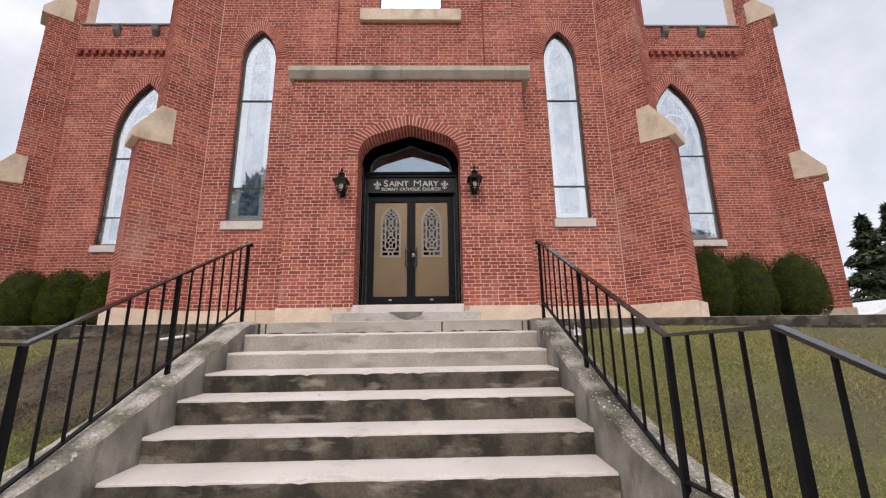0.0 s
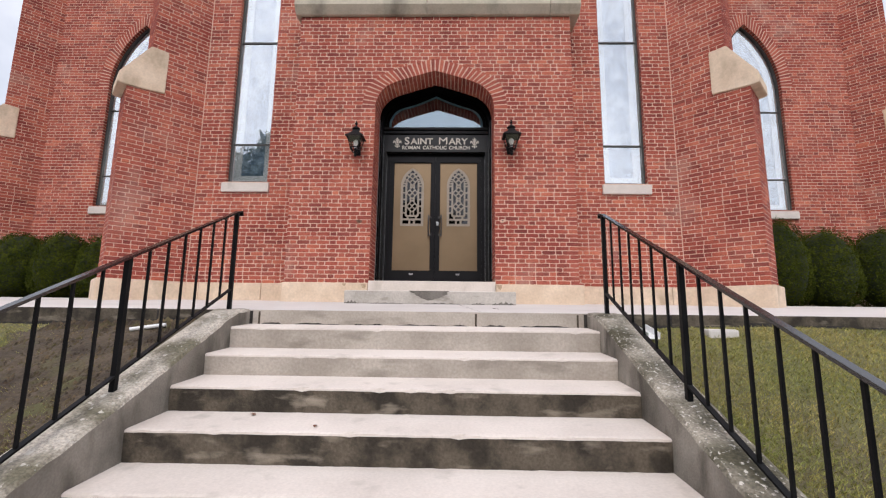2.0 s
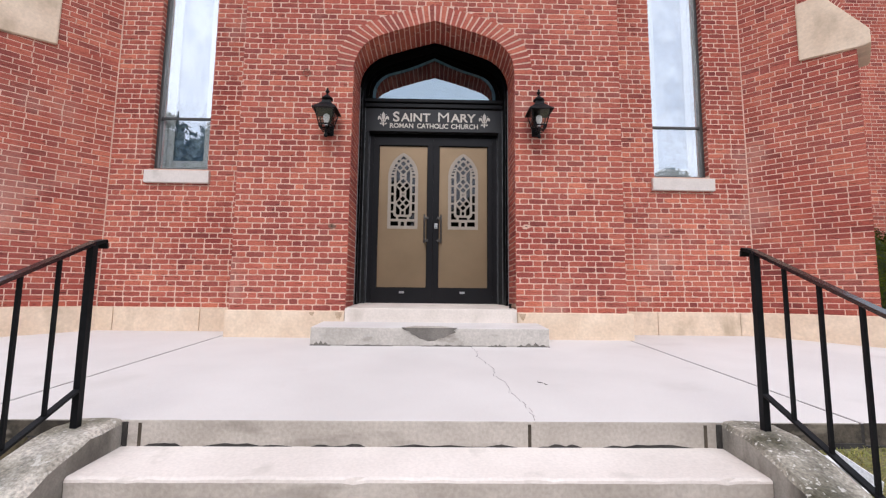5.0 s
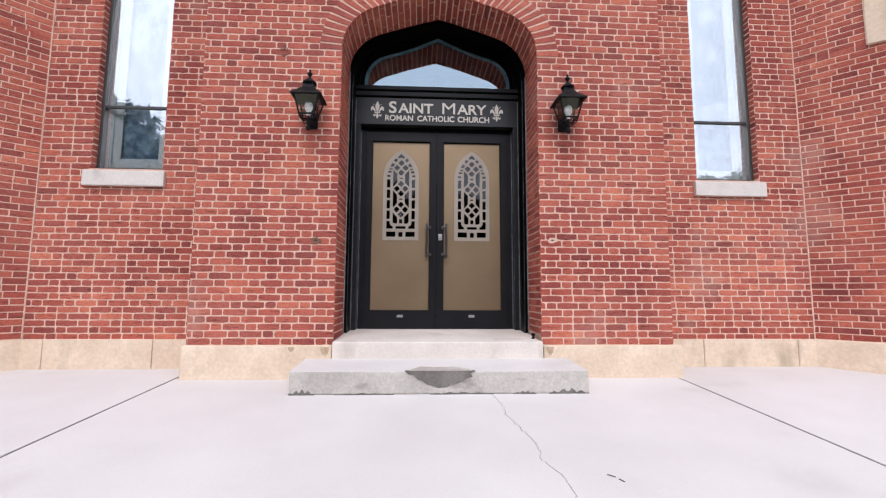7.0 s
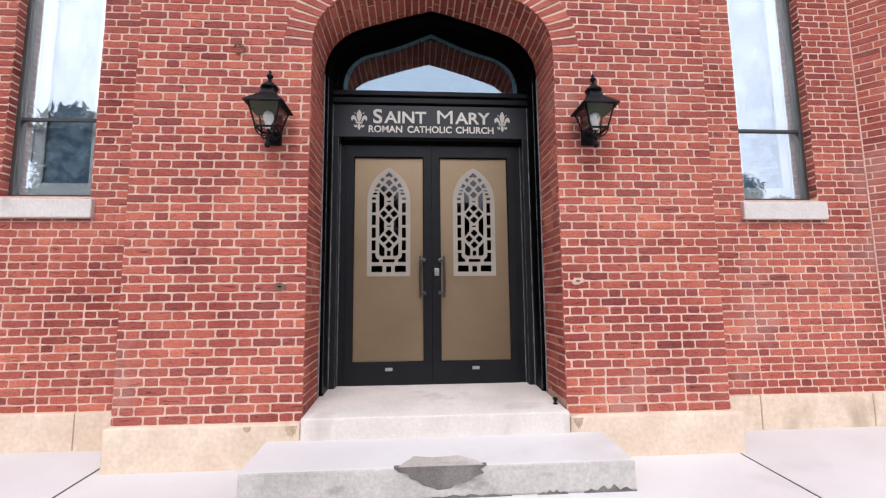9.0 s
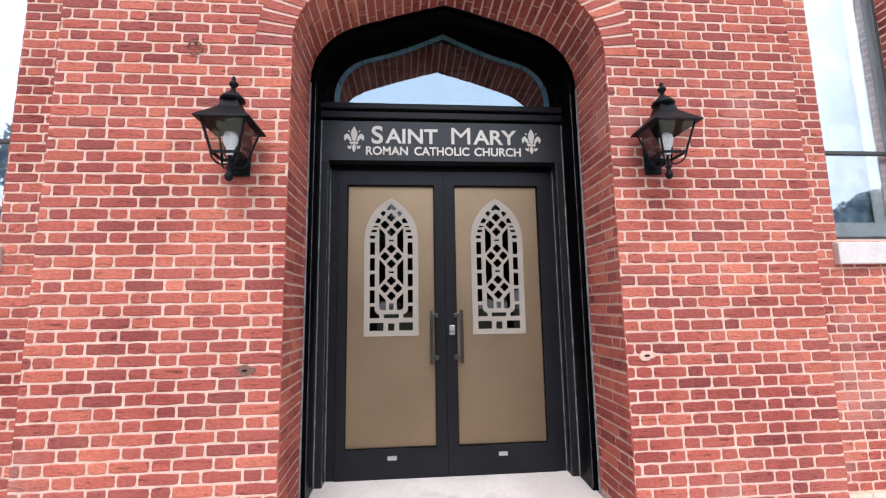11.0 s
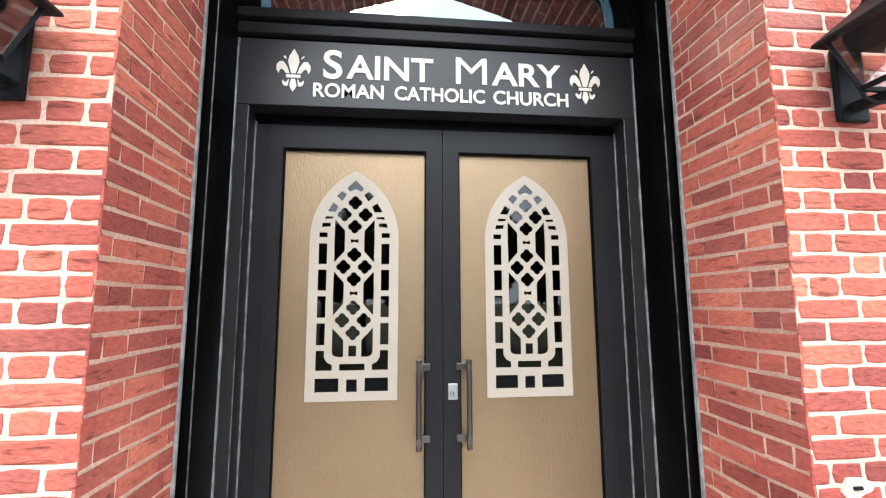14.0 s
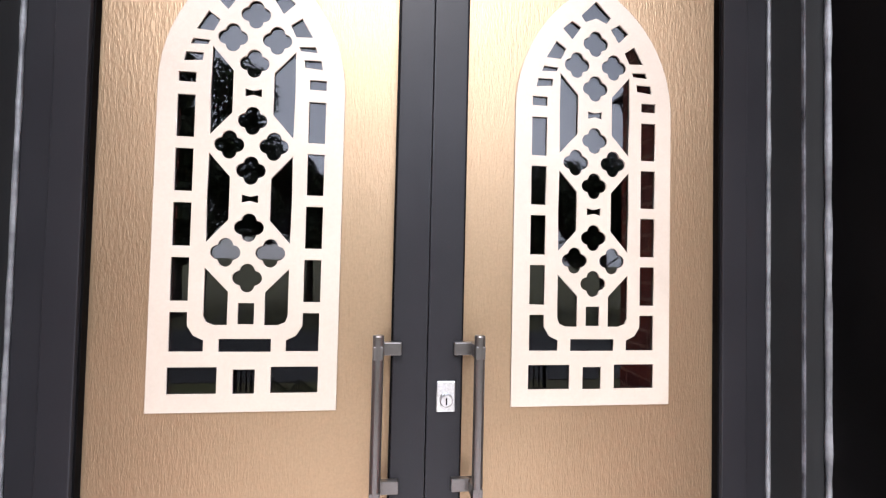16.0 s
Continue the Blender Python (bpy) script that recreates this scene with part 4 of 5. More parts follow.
# diagonal buttresses at the corners
def buttress(px, py, side, length, upper, width, z_base, caps, top):
    d, wv = Vector((side * 0.7071, -0.7071, 0)), Vector((side * 0.7071, 0.7071, 0))
    p0 = Vector((px, py, 0))
    def foot(l, grow=0.0):
        return [tuple((p0 + d * s + wv * t).xy) for s, t in ((-0.2, -grow), (l + grow, -grow), (l + grow, width + grow), (-0.2, width + grow))]
    bt = thing("buttress", from_bm("buttress", prism(foot(length), -0.2, caps[0][0], "z"), mortar_mat), "stepped diagonal red brick buttress with sandstone weatherings", "buttress", "buttresses", kind="structure")
    stages = [(length, z_base, caps[0][0])]
    lens = [length] + list(upper)
    for i, l in enumerate(upper):
        z0 = caps[i][0]
        z1 = caps[i + 1][0] if i + 1 < len(caps) else top
        part("shaft", prism(foot(l), z0, z1, "z"), mortar_mat, bt)
        stages.append((l, z0, z1))
    bpy.context.view_layer.update()
    for k, (l, z0, z1) in enumerate(stages):
        if side > 0:
            face, end = plane_matrix(p0, d), plane_matrix(p0 + d * l, wv)
        else:
            face, end = plane_matrix(p0 + d * l, -d), plane_matrix(p0 + d * l + wv * width, -wv)
        lay(bt, bond(lambda z, l=l: [(0.0, l)], z0, z1), face)
        lay(bt, bond(lambda z: [(0.0, width)], z0, z1), end)
    part("base_stone", prism(foot(length, 0.07), -0.2, z_base, "z", 0.012), stone_mat, bt)
    for i, (zc, rise) in enumerate(caps):
        lo, hi = lens[i], lens[i + 1]
        back = hi - 0.24
        prof = [(back, zc - 0.02), (back, zc + rise), (hi + 0.02, zc + rise + 0.02), (lo + 0.13, zc + 0.14), (lo + 0.13, zc - 0.04), (lo + 0.02, zc - 0.06)]
        bm = bmesh.new()
        rows = [[bm.verts.new(p0 + d * s + wv * t + Vector((0, 0, z))) for s, z in prof] for t in (-0.03, width + 0.03)]
        bm.faces.new(rows[0])
        bm.faces.new(rows[1][::-1])
        for k in range(len(prof)):
            q = (k + 1) % len(prof)
            bm.faces.new((rows[0][k], rows[1][k], rows[1][q], rows[0][q]))
        bmesh.ops.bevel(bm, geom=list(bm.edges), offset=0.012, segments=2, affect="EDGES")
        part("weathering", bm, stone_mat, bt, "sloping buff sandstone cap")
    return bt


for side in (-1, 1):
    buttress(side * TOW, WALL_Y, side, 1.18, [0.88], 0.62, BASE_Z + 0.012, [(3.65, 0.76)], 11)
    buttress(side * (SIDE_END if side > 0 else SIDE_END - 0.16), SIDE_Y, side, 1.02, [0.74, 0.48], 0.62, 0.36, [(3.66, 0.70), (8.47, 0.66)], 10.5)
    # pale sealant in the corner between tower and buttress
    thing("sealant", from_bm("sealant", boxed(side * TOW - 0.007, side * TOW + 0.007, WALL_Y - 0.012, WALL_Y, BASE_Z, 9), mortar_mat), "pale sealant strip in the wall corner", "sealant", kind="structure")

# back and roof that close the building
thing("wall_back", from_bm("wall_back", boxed(-9.3, 9.3, 6.0, 6.3, -0.2, 11), dark_room), "plain inner wall of the church", "wall", kind="structure")
thing("roof", from_bm("roof", boxed(-4.6, 4.6, 0.8, 6.2, 11.0, 11.2), roof_mat), "flat tower top", "roof", kind="structure")
for side in (-1, 1):
    a, b = sorted((side * 4.6, side * 9.3))
    thing("roof", from_bm("roof", boxed(a, b, SIDE_Y + 0.36, 6.2, 8.2, 8.4), roof_mat), "flat roof behind the parapet", "roof", kind="structure")
    thing("wall_end", from_bm("wall_end", boxed(side * 9.1, side * 9.32, SIDE_Y + 0.4, 6.2, -0.2, 8.2), brick_mat), "plain end wall of the nave", "wall", kind="structure")


# ---------------------------------------------------------------- windows
def church_window(name, cx, y, half, bottom, arch, transoms, lower, label, sill):
    def outline(g):
        c = [(cx + (u - cx) * (half - g) / half, v - g * 1.2) for u, v in arch]
        return c + [(cx + half - g, bottom + g), (cx - half + g, bottom + g)]
    win = thing(name, None, label, "window", kind="structure")
    part("window_frame", plate("window_frame", [outline(0.002), outline(0.035)], 0.07, sash_mat, 0.004), None, win, "dark metal frame", at=upright(y + 0.12))
    part("lining", plate("lining", [outline(-0.004), outline(0.003)], 0.084, mortar_mat), None, win, at=upright(y + 0.044))
    jamb = outline(0.003)
    part("lining_brickwork", soffit_bricks([jamb[-1]] + jamb[:-1], y + 0.001, 0.082, 0.5), None, win, "brick reveal of the window")
    pane = part("pane", plate("pane", [outline(0.034)], 0.004, storm_glass), None, win, "pale reflecting storm glazing", at=upright(y + 0.125))
    pane.visible_shadow = False
    for z in transoms:
        part("glazing_bar", boxed(cx - half + 0.03, cx + half - 0.03, y + 0.10, y + 0.135, z - 0.013, z + 0.013), sash_mat, win)
    part("stained_glass", plate("stained_glass", [outline(0.03)], 0.006, stained_mat), None, win, "pale leaded glass", at=upright(y + 0.25))
    part("inner_frame", plate("inner_frame", [outline(0.03), outline(0.085)], 0.02, lead_mat, 0.004), None, win, "pale painted inner frame", at=upright(y + 0.172))
    part("inner_frame", plate("inner_frame", [outline(0.08), outline(0.17)], 0.02, lead_mat, 0.004), None, win, "pale painted inner frame", at=upright(y + 0.20))
    part("lower_light", boxed(cx - half + 0.09, cx + half - 0.09, y + 0.23, y + 0.245, bottom + 0.05, lower), stained_blue, win, "deep blue stained glass panel")
    part("window_sill", boxed(cx - half - 0.045, cx + half + 0.045, y - 0.05, y + 0.16, bottom - 0.195, bottom - 0.025, 0.012), sill_mat, win, "grey limestone sill")
    return win


for i, side in enumerate((-1, 1)):
    w = church_window("window_%d" % (i + 1), side * LX, WALL_Y, LH, LB, lancets[i], [5.0, 2.93], 2.9, "tall lancet window with pale sky-reflecting glazing", True)
    w2 = church_window("window_%d" % (i + 3), side * WX, SIDE_Y, WH, WB, pointed(side * WX, WH, WS, WA), [4.53, 2.92], 2.87, "wide pointed church window with pale tracery", True)
    ring = [[(side * WX + r * math.cos(k * math.pi / 16), 5.45 + r * math.sin(k * math.pi / 16)) for k in range(32)] for r in (0.40, 0.35)]
    part("tracery", plate("tracery", ring, 0.03, lead_mat), None, w2, "pale round tracery ring", at=upright(SIDE_Y + 0.215))
    part("mullion", boxed(side * WX - 0.03, side * WX + 0.03, SIDE_Y + 0.2, SIDE_Y + 0.235, WB + 0.03, 5.05), lead_mat, w2)
w5 = thing("window_5", None, "pale glazed window over the porch", "window", kind="structure")
part("pane", boxed(-0.70, 0.70, WALL_Y + 0.12, WALL_Y + 0.125, 7.33, 9.58), storm_glass, w5)
part("stained_glass", boxed(-0.70, 0.70, WALL_Y + 0.25, WALL_Y + 0.256, 7.33, 9.58), stained_mat, w5)
part("window_frame", plate("window_frame", [[(-0.738, 7.302), (0.738, 7.302), (0.738, 9.598), (-0.738, 9.598)], [(-0.70, 7.34), (0.70, 7.34), (0.70, 9.56), (-0.70, 9.56)]], 0.07, sash_mat), None, w5, at=upright(WALL_Y + 0.12))
part("window_sill", boxed(-1.17, 1.17, WALL_Y - 0.10, WALL_Y + 0.12, 6.98, 7.29, 0.012), stone_mat, w5, "thick buff sandstone sill")


# ---------------------------------------------------------------- entrance
entrance = thing("door_frame", None, "black stepped metal surround of the church entrance", "door frame", kind="structure")
def ring_path(g, low, drop, sag=0.0):
    """The arch drawn in by g, with straight legs down to low; drop lowers its top, sag its shoulders."""
    c = [(u * (OPEN_HALF - g) / OPEN_HALF, SPRING + (v - SPRING) * (1 - drop) - sag * abs(math.sin(math.pi * u / OPEN_HALF))) for u, v in arch_in]
    return [(-(OPEN_HALF - g), low)] + c + [(OPEN_HALF - g, low)]


def frame_ring(name, g0, g1, y0, y1, low, d0, d1, s0=0.0, s1=0.0):
    """A moulding that follows the arch between two insets."""
    return part(name, plate(name, [ring_path(g0, low, d0, s0) + ring_path(g1, low, d1, s1)[::-1]], y1 - y0, frame_mat, 0.003), None, entrance, at=upright((y0 + y1) / 2))


frame_ring("casing", -0.03, 0.035, 0.54, 0.94, 0.40, -0.03, 0.03)
frame_ring("transom_frame", 0.030, 0.085, 0.712, 0.94, 3.37, 0.02, 0.07, 0.0, 0.03)
frame_ring("transom_stop", 0.080, 0.140, 0.727, 0.94, 3.37, 0.065, 0.125, 0.028, 0.055)
for side in (-1, 1):
    a, b = sorted((side * 0.938, side * 0.9985))
    part("jamb", boxed(a, b, 0.775, 0.94, 0.40, 2.891, 0.004), jamb_mat, entrance)
    a, b = sorted((side * 0.867, side * 0.9375))
    part("stop", boxed(a, b, 0.880, 0.94, 0.40, 2.86, 0.003), leaf_door_mat, entrance)
    # thin lighter strips painted as edge highlights on the casing and the jamb
    for x, y, top in ((1.0, 0.539, SPRING - 0.02), (0.938, 0.775, 2.885)):
        part("bead", boxed(side * x - 0.0028, side * x + 0.0028, y - 0.003, y + 0.006, 0.42, top, 0.002), edge_highlight_mat, entrance)
    # sealant in the inner corners
    for x, y, w, top in ((0.998, 0.766, 0.009, 3.22), (0.935, 0.876, 0.006, 2.85)):
        bm = lathe(bmesh.new(), [(w * (1 + 0.22 * math.sin(2.1 * k) * math.sin(0.37 * k)), 0.42 + (top - 0.42) * k / 40) for k in range(41)], side * x, y, 8)
        part("sealant_line", bm, frame_sealant_mat, entrance, "grey sealant line in the corner", smooth=True)
part("head", boxed(-0.94, 0.94, 0.880, 0.94, 2.836, 2.90, 0.003), frame_mat, entrance)
part("sign_board", boxed(-0.9985, 0.9985, 0.772, 0.94, 2.892, 3.229, 0.003), board_mat, entrance, "black name board")
part("moulding", boxed(-0.997, 0.997, 0.79, 0.94, 3.228, 3.246), frame_mat, entrance)
part("moulding", boxed(-0.9985, 0.9985, 0.748, 0.94, 3.246, 3.302, 0.006), leaf_door_mat, entrance)
part("moulding", boxed(-0.997, 0.997, 0.785, 0.94, 3.302, 3.318), frame_mat, entrance)
part("moulding", boxed(-0.9985, 0.9985, 0.728, 0.94, 3.318, 3.366, 0.006), leaf_door_mat, entrance)


def pane_path(g, drop):
    return ring_path(g, 3.36, drop, 0.055)


part("transom_pane", plate("transom_pane", [pane_path(0.13, 0.115)], 0.004, transom_glass), None, entrance, "arched transom glass reflecting the sky", at=upright(0.748))
part("border_glass", plate("border_glass", [pane_path(0.135, 0.12) + pane_path(0.185, 0.19)[::-1]], 0.004, blue_glass), None, entrance, "narrow blue glass border", at=upright(0.743))
for side in (-1, 1):
    for k in range(5):
        x = side * (0.12 + 0.18 * k)
        rim = [p for p in ring_path(0.137, 3.36, 0.122, 0.055) if p[0] * side > 0] + [(0, 3.4 + 0.69 * 0.878)]
        z = min(rim, key=lambda p: abs(p[0] - x))[1]
        part("border_joint", bar(bmesh.new(), (x, 0.739, z - 0.075), (x * 1.02, 0.739, z), 0.005, 0.004, (0, 1, 0)), frame_mat, entrance, "dark lead joint of the border")
lead_lines = bmesh.new()
for k in range(-4, 5):
    x = k * 0.2
    bar(lead_lines, (x, 0.760, 3.36), (x * 0.86, 0.760, 3.88 - 0.55 * x * x), 0.012, 0.006)
for z, h in ((3.52, 0.80), (3.68, 0.62)):
    bar(lead_lines, (-h, 0.760, z), (h, 0.760, z), 0.006, 0.012)
part("leading", lead_lines, frame_mat, entrance, "dark lead lines of the transom")
part("leaded_glass", plate("leaded_glass", [pane_path(0.135, 0.12)], 0.004, dark_leaded), None, entrance, "dull grey leaded glass", at=upright(0.768))
# near-black board painted to pass for the unlit room behind
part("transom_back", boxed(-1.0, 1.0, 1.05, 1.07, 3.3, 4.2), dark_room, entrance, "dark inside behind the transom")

# name on the board
def sign_text(text, x, z, size, squeeze, weight=0.02):
    me = lettering("letters", text, size, letter_mat, bold=size * weight)
    xs_ = [v.co.x for v in me.vertices]
    w = max(xs_) - min(xs_)
    k = squeeze / w
    for v in me.vertices:
        v.co.x = (v.co.x - min(xs_)) * k
    part("letters", me, None, entrance, "ivory raised lettering", at=upright(0.7695, x, z))


sign_text("S", -0.594, 3.040, 0.205, 0.092)
sign_text("AINT", -0.482, 3.043, 0.172, 0.428)
sign_text("M", 0.060, 3.040, 0.205, 0.158, 0.0)
sign_text("ARY", 0.243, 3.043, 0.172, 0.364)
sign_text("ROMAN", -0.639, 2.942, 0.098, 0.340)
sign_text("CATHOLIC", -0.246, 2.942, 0.098, 0.453)
sign_text("CHURCH", 0.250, 2.942, 0.098, 0.391)


def lily(cx):
    petal = [(0, 0.115), (0.022, 0.075), (0.027, 0.05), (0.02, 0.02), (0.010, -0.012), (-0.010, -0.012), (-0.02, 0.02), (-0.027, 0.05), (-0.022, 0.075)]
    wing = [(0.018, -0.012), (0.03, 0.022), (0.048, 0.048), (0.066, 0.048), (0.08, 0.03), (0.08, 0.004), (0.07, -0.012), (0.066, 0.002), (0.058, 0.012), (0.047, 0.005), (0.036, -0.012)]
    band = [(-0.034, -0.018), (0.034, -0.018), (0.034, -0.034), (-0.034, -0.034)]
    tail = [(-0.009, -0.04), (0.009, -0.04), (0.017, -0.075), (0, -0.108), (-0.017, -0.075)]
    foot = [(0.02, -0.04), (0.034, -0.06), (0.05, -0.048), (0.052, -0.062), (0.04, -0.078), (0.024, -0.076)]
    dot = [(0.034, 0.062), (0.046, 0.068), (0.05, 0.08), (0.038, 0.074)]
    flip = lambda pts: [(-x, z) for x, z in pts]
    part("lily_emblem", plate("lily_emblem", [petal, wing, flip(wing), band, tail, foot, flip(foot), dot, flip(dot)], 0.004, letter_mat), None, entrance, "ivory lily emblem", at=upright(0.7695, cx, 3.066))


lily(-0.735)
lily(0.734)

for side in (-1, 1):
    x = side * 1.028
    part("sealant_bead", boxed(x - 0.006, x + 0.006, REVEAL - 0.012, REVEAL + 0.004, 0.40, SPRING, 0.002), sealant_mat, entrance, "pale grey sealant bead")

# ---- the pair of doors
def quatrefoil(cx, cz):
    c, r = 0.0172, 0.0183
    pts = []
    for k in range(32):
        a = 2 * math.pi * k / 32
        dlt = (a + math.pi / 4) % (math.pi / 2) - math.pi / 4
        q = c * math.cos(dlt) + math.sqrt(max(r * r - (c * math.sin(dlt)) ** 2, 0))
        pts.append((cx + q * math.cos(a), cz + q * math.sin(a)))
    return pts


def lattice_outlines():
    h, spring, apex = 0.218, 0.78, 1.127
    def rect(a, b, c, e):
        return [(a, c), (b, c), (b, e), (a, e)]
    out = [pointed(0, h, spring, apex, 12) + [(h, 0), (-h, 0)]]
    holes_ = [rect(-0.026, 0.026, 0.041, 0.101), rect(-0.061, 0.061, 0.141, 0.174), rect(-0.0195, 0.0195, 0.207, 0.260)]
    right = [rect(0.061, 0.174, 0.042, 0.107), [(0.094, 0.142), (0.173, 0.142), (0.173, 0.237), (0.132, 0.237), (0.132, 0.205), (0.118, 0.182), (0.094, 0.170)]]
    right += [rect(0.132, 0.174, a, b) for a, b in ((0.262, 0.367), (0.393, 0.498), (0.524, 0.628), (0.654, 0.758), (0.787, 0.813))]
    right.append([(0.042, 0.205), (0.074, 0.205), (0.092, 0.213), (0.098, 0.228), (0.098, 0.345), (0.042, 0.286)])
    for zc in (0.511, 0.771):
        right.append([(0.098, zc - 0.11), (0.0995, zc), (0.098, zc + 0.11), (0.047, zc + 0.052), (0.047, zc - 0.052)])
        holes_.append([(-0.02, zc - 0.011), (0, zc - 0.006), (0.02, zc - 0.011), (0.02, zc + 0.011), (0, zc + 0.006), (-0.02, zc + 0.011)])
    for zc in (0.380, 0.641, 0.904):
        holes_ += [quatrefoil(x, zc + z) for x, z in ((0.052, 0), (-0.052, 0), (0, 0.061), (0, -0.061))]
    # wedges round the pointed head
    right.append([(0.119, 0.842), (0.164, 0.838), (0.159, 0.862), (0.117, 0.862)])
    right.append([(0.108, 0.882), (0.150, 0.880), (0.144, 0.896), (0.103, 0.894)])
    right.append([(0.096, 0.916), (0.138, 0.918), (0.110, 0.966), (0.082, 0.946)])
    right.append([(0.065, 0.971), (0.094, 1.000), (0.067, 1.024), (0.041, 1.008)])
    holes_.append([(-0.030, 1.022), (0, 1.034), (0.030, 1.022), (0.043, 1.040), (0, 1.083), (-0.043, 1.040)])
    return out + holes_ + right + [[(-x, z) for x, z in q] for q in right]


LAT = lattice_outlines()
lattice_me = plate("lattice", LAT, 0.005, cream_mat, 0.0008)
for side, num in ((-1, 1), (1, 2)):
    door = thing("door_%d" % num, None, "closed church door with bronze panel in a charcoal frame", "door", kind="structure")
    x0, x1 = sorted((side * 0.004, side * 0.8625))
    g0, g1 = sorted((side * 0.082, side * 0.797))
    part("leaf_frame", plate("leaf_frame", [[(x0, DOOR_BOT), (x1, DOOR_BOT), (x1, 2.832), (x0, 2.832)], [(g0, 0.632), (g1, 0.632), (g1, 2.72), (g0, 2.72)]], 0.05, leaf_door_mat, 0.003), None, door, at=upright(0.895))
    gasket = plate("gasket", [[(g0, 0.632), (g1, 0.632), (g1, 2.72), (g0, 2.72)], [(g0 + 0.008, 0.640), (g1 - 0.008, 0.640), (g1 - 0.008, 2.712), (g0 + 0.008, 2.712)]], 0.02, frame_mat)
    part("gasket", gasket, None, door, "black rubber glazing gasket", at=upright(0.892))
    lx, lz = side * 0.4385, 1.483
    hole = [(lx + u * 0.97, lz + 0.012 + v * 0.985) for u, v in LAT[0]]
    part("bronze_panel", plate("bronze_panel", [[(g0, 0.632), (g1, 0.632), (g1, 2.72), (g0, 2.72)], hole], 0.006, gold_mat), None, door, "textured bronze-coloured panel", at=upright(0.905))
    part("dark_pane", plate("dark_pane", [hole], 0.003, door_glass), None, door, "dark reflecting glass", at=upright(0.9045))
    # added near-black sheet, its colour standing for the unlit interior
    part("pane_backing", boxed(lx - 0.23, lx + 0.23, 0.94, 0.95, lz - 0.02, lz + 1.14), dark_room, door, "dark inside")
    part("lattice", lattice_me, None, door, "cream gothic lattice with quatrefoils", at=upright(0.899, lx, lz))
    pull = part("pull_handle", lathe(bmesh.new(), [(0.011, -0.205), (0.013, -0.202), (0.013, 0.202), (0.011, 0.205)], 0, 0, 16), pull_mat, door, "long bronze pull handle", at=pose(side * 0.119, 0.815, 1.475))
    for dz in (0.165, -0.165):
        bm = boxed(-0.012, 0.012, -0.012, 0.055, dz - 0.016, dz + 0.016, 0.003)
        box(bm, *sorted((-side * 0.055, side * 0.005)), 0.04, 0.056, dz - 0.016, dz + 0.016, 0.003)
        part("mount", bm, pull_mat, pull, "flat bronze mount")
    part("label_plate", boxed(side * 0.43 - 0.035, side * 0.43 + 0.035, 0.864, 0.868, 0.555, 0.585), steel_mat, door, "small grey maker's plate")
lock = thing("door_lock", None, "satin steel cylinder lock on the meeting stile", "lock")
part("plate", boxed(0.024, 0.070, 0.862, 0.869, 1.485, 1.56, 0.003), steel_mat, lock)
lk = lathe(bmesh.new(), [(0.016, 0), (0.016, 0.01), (0.013, 0.014)], 0, 0, 20)
part("cylinder", lk, steel_mat, lock, at=pose(0.047, 0.863, 1.515, 90))
part("keyway", boxed(0.0455, 0.0485, 0.846, 0.8495, 1.507, 1.523), frame_mat, lock)


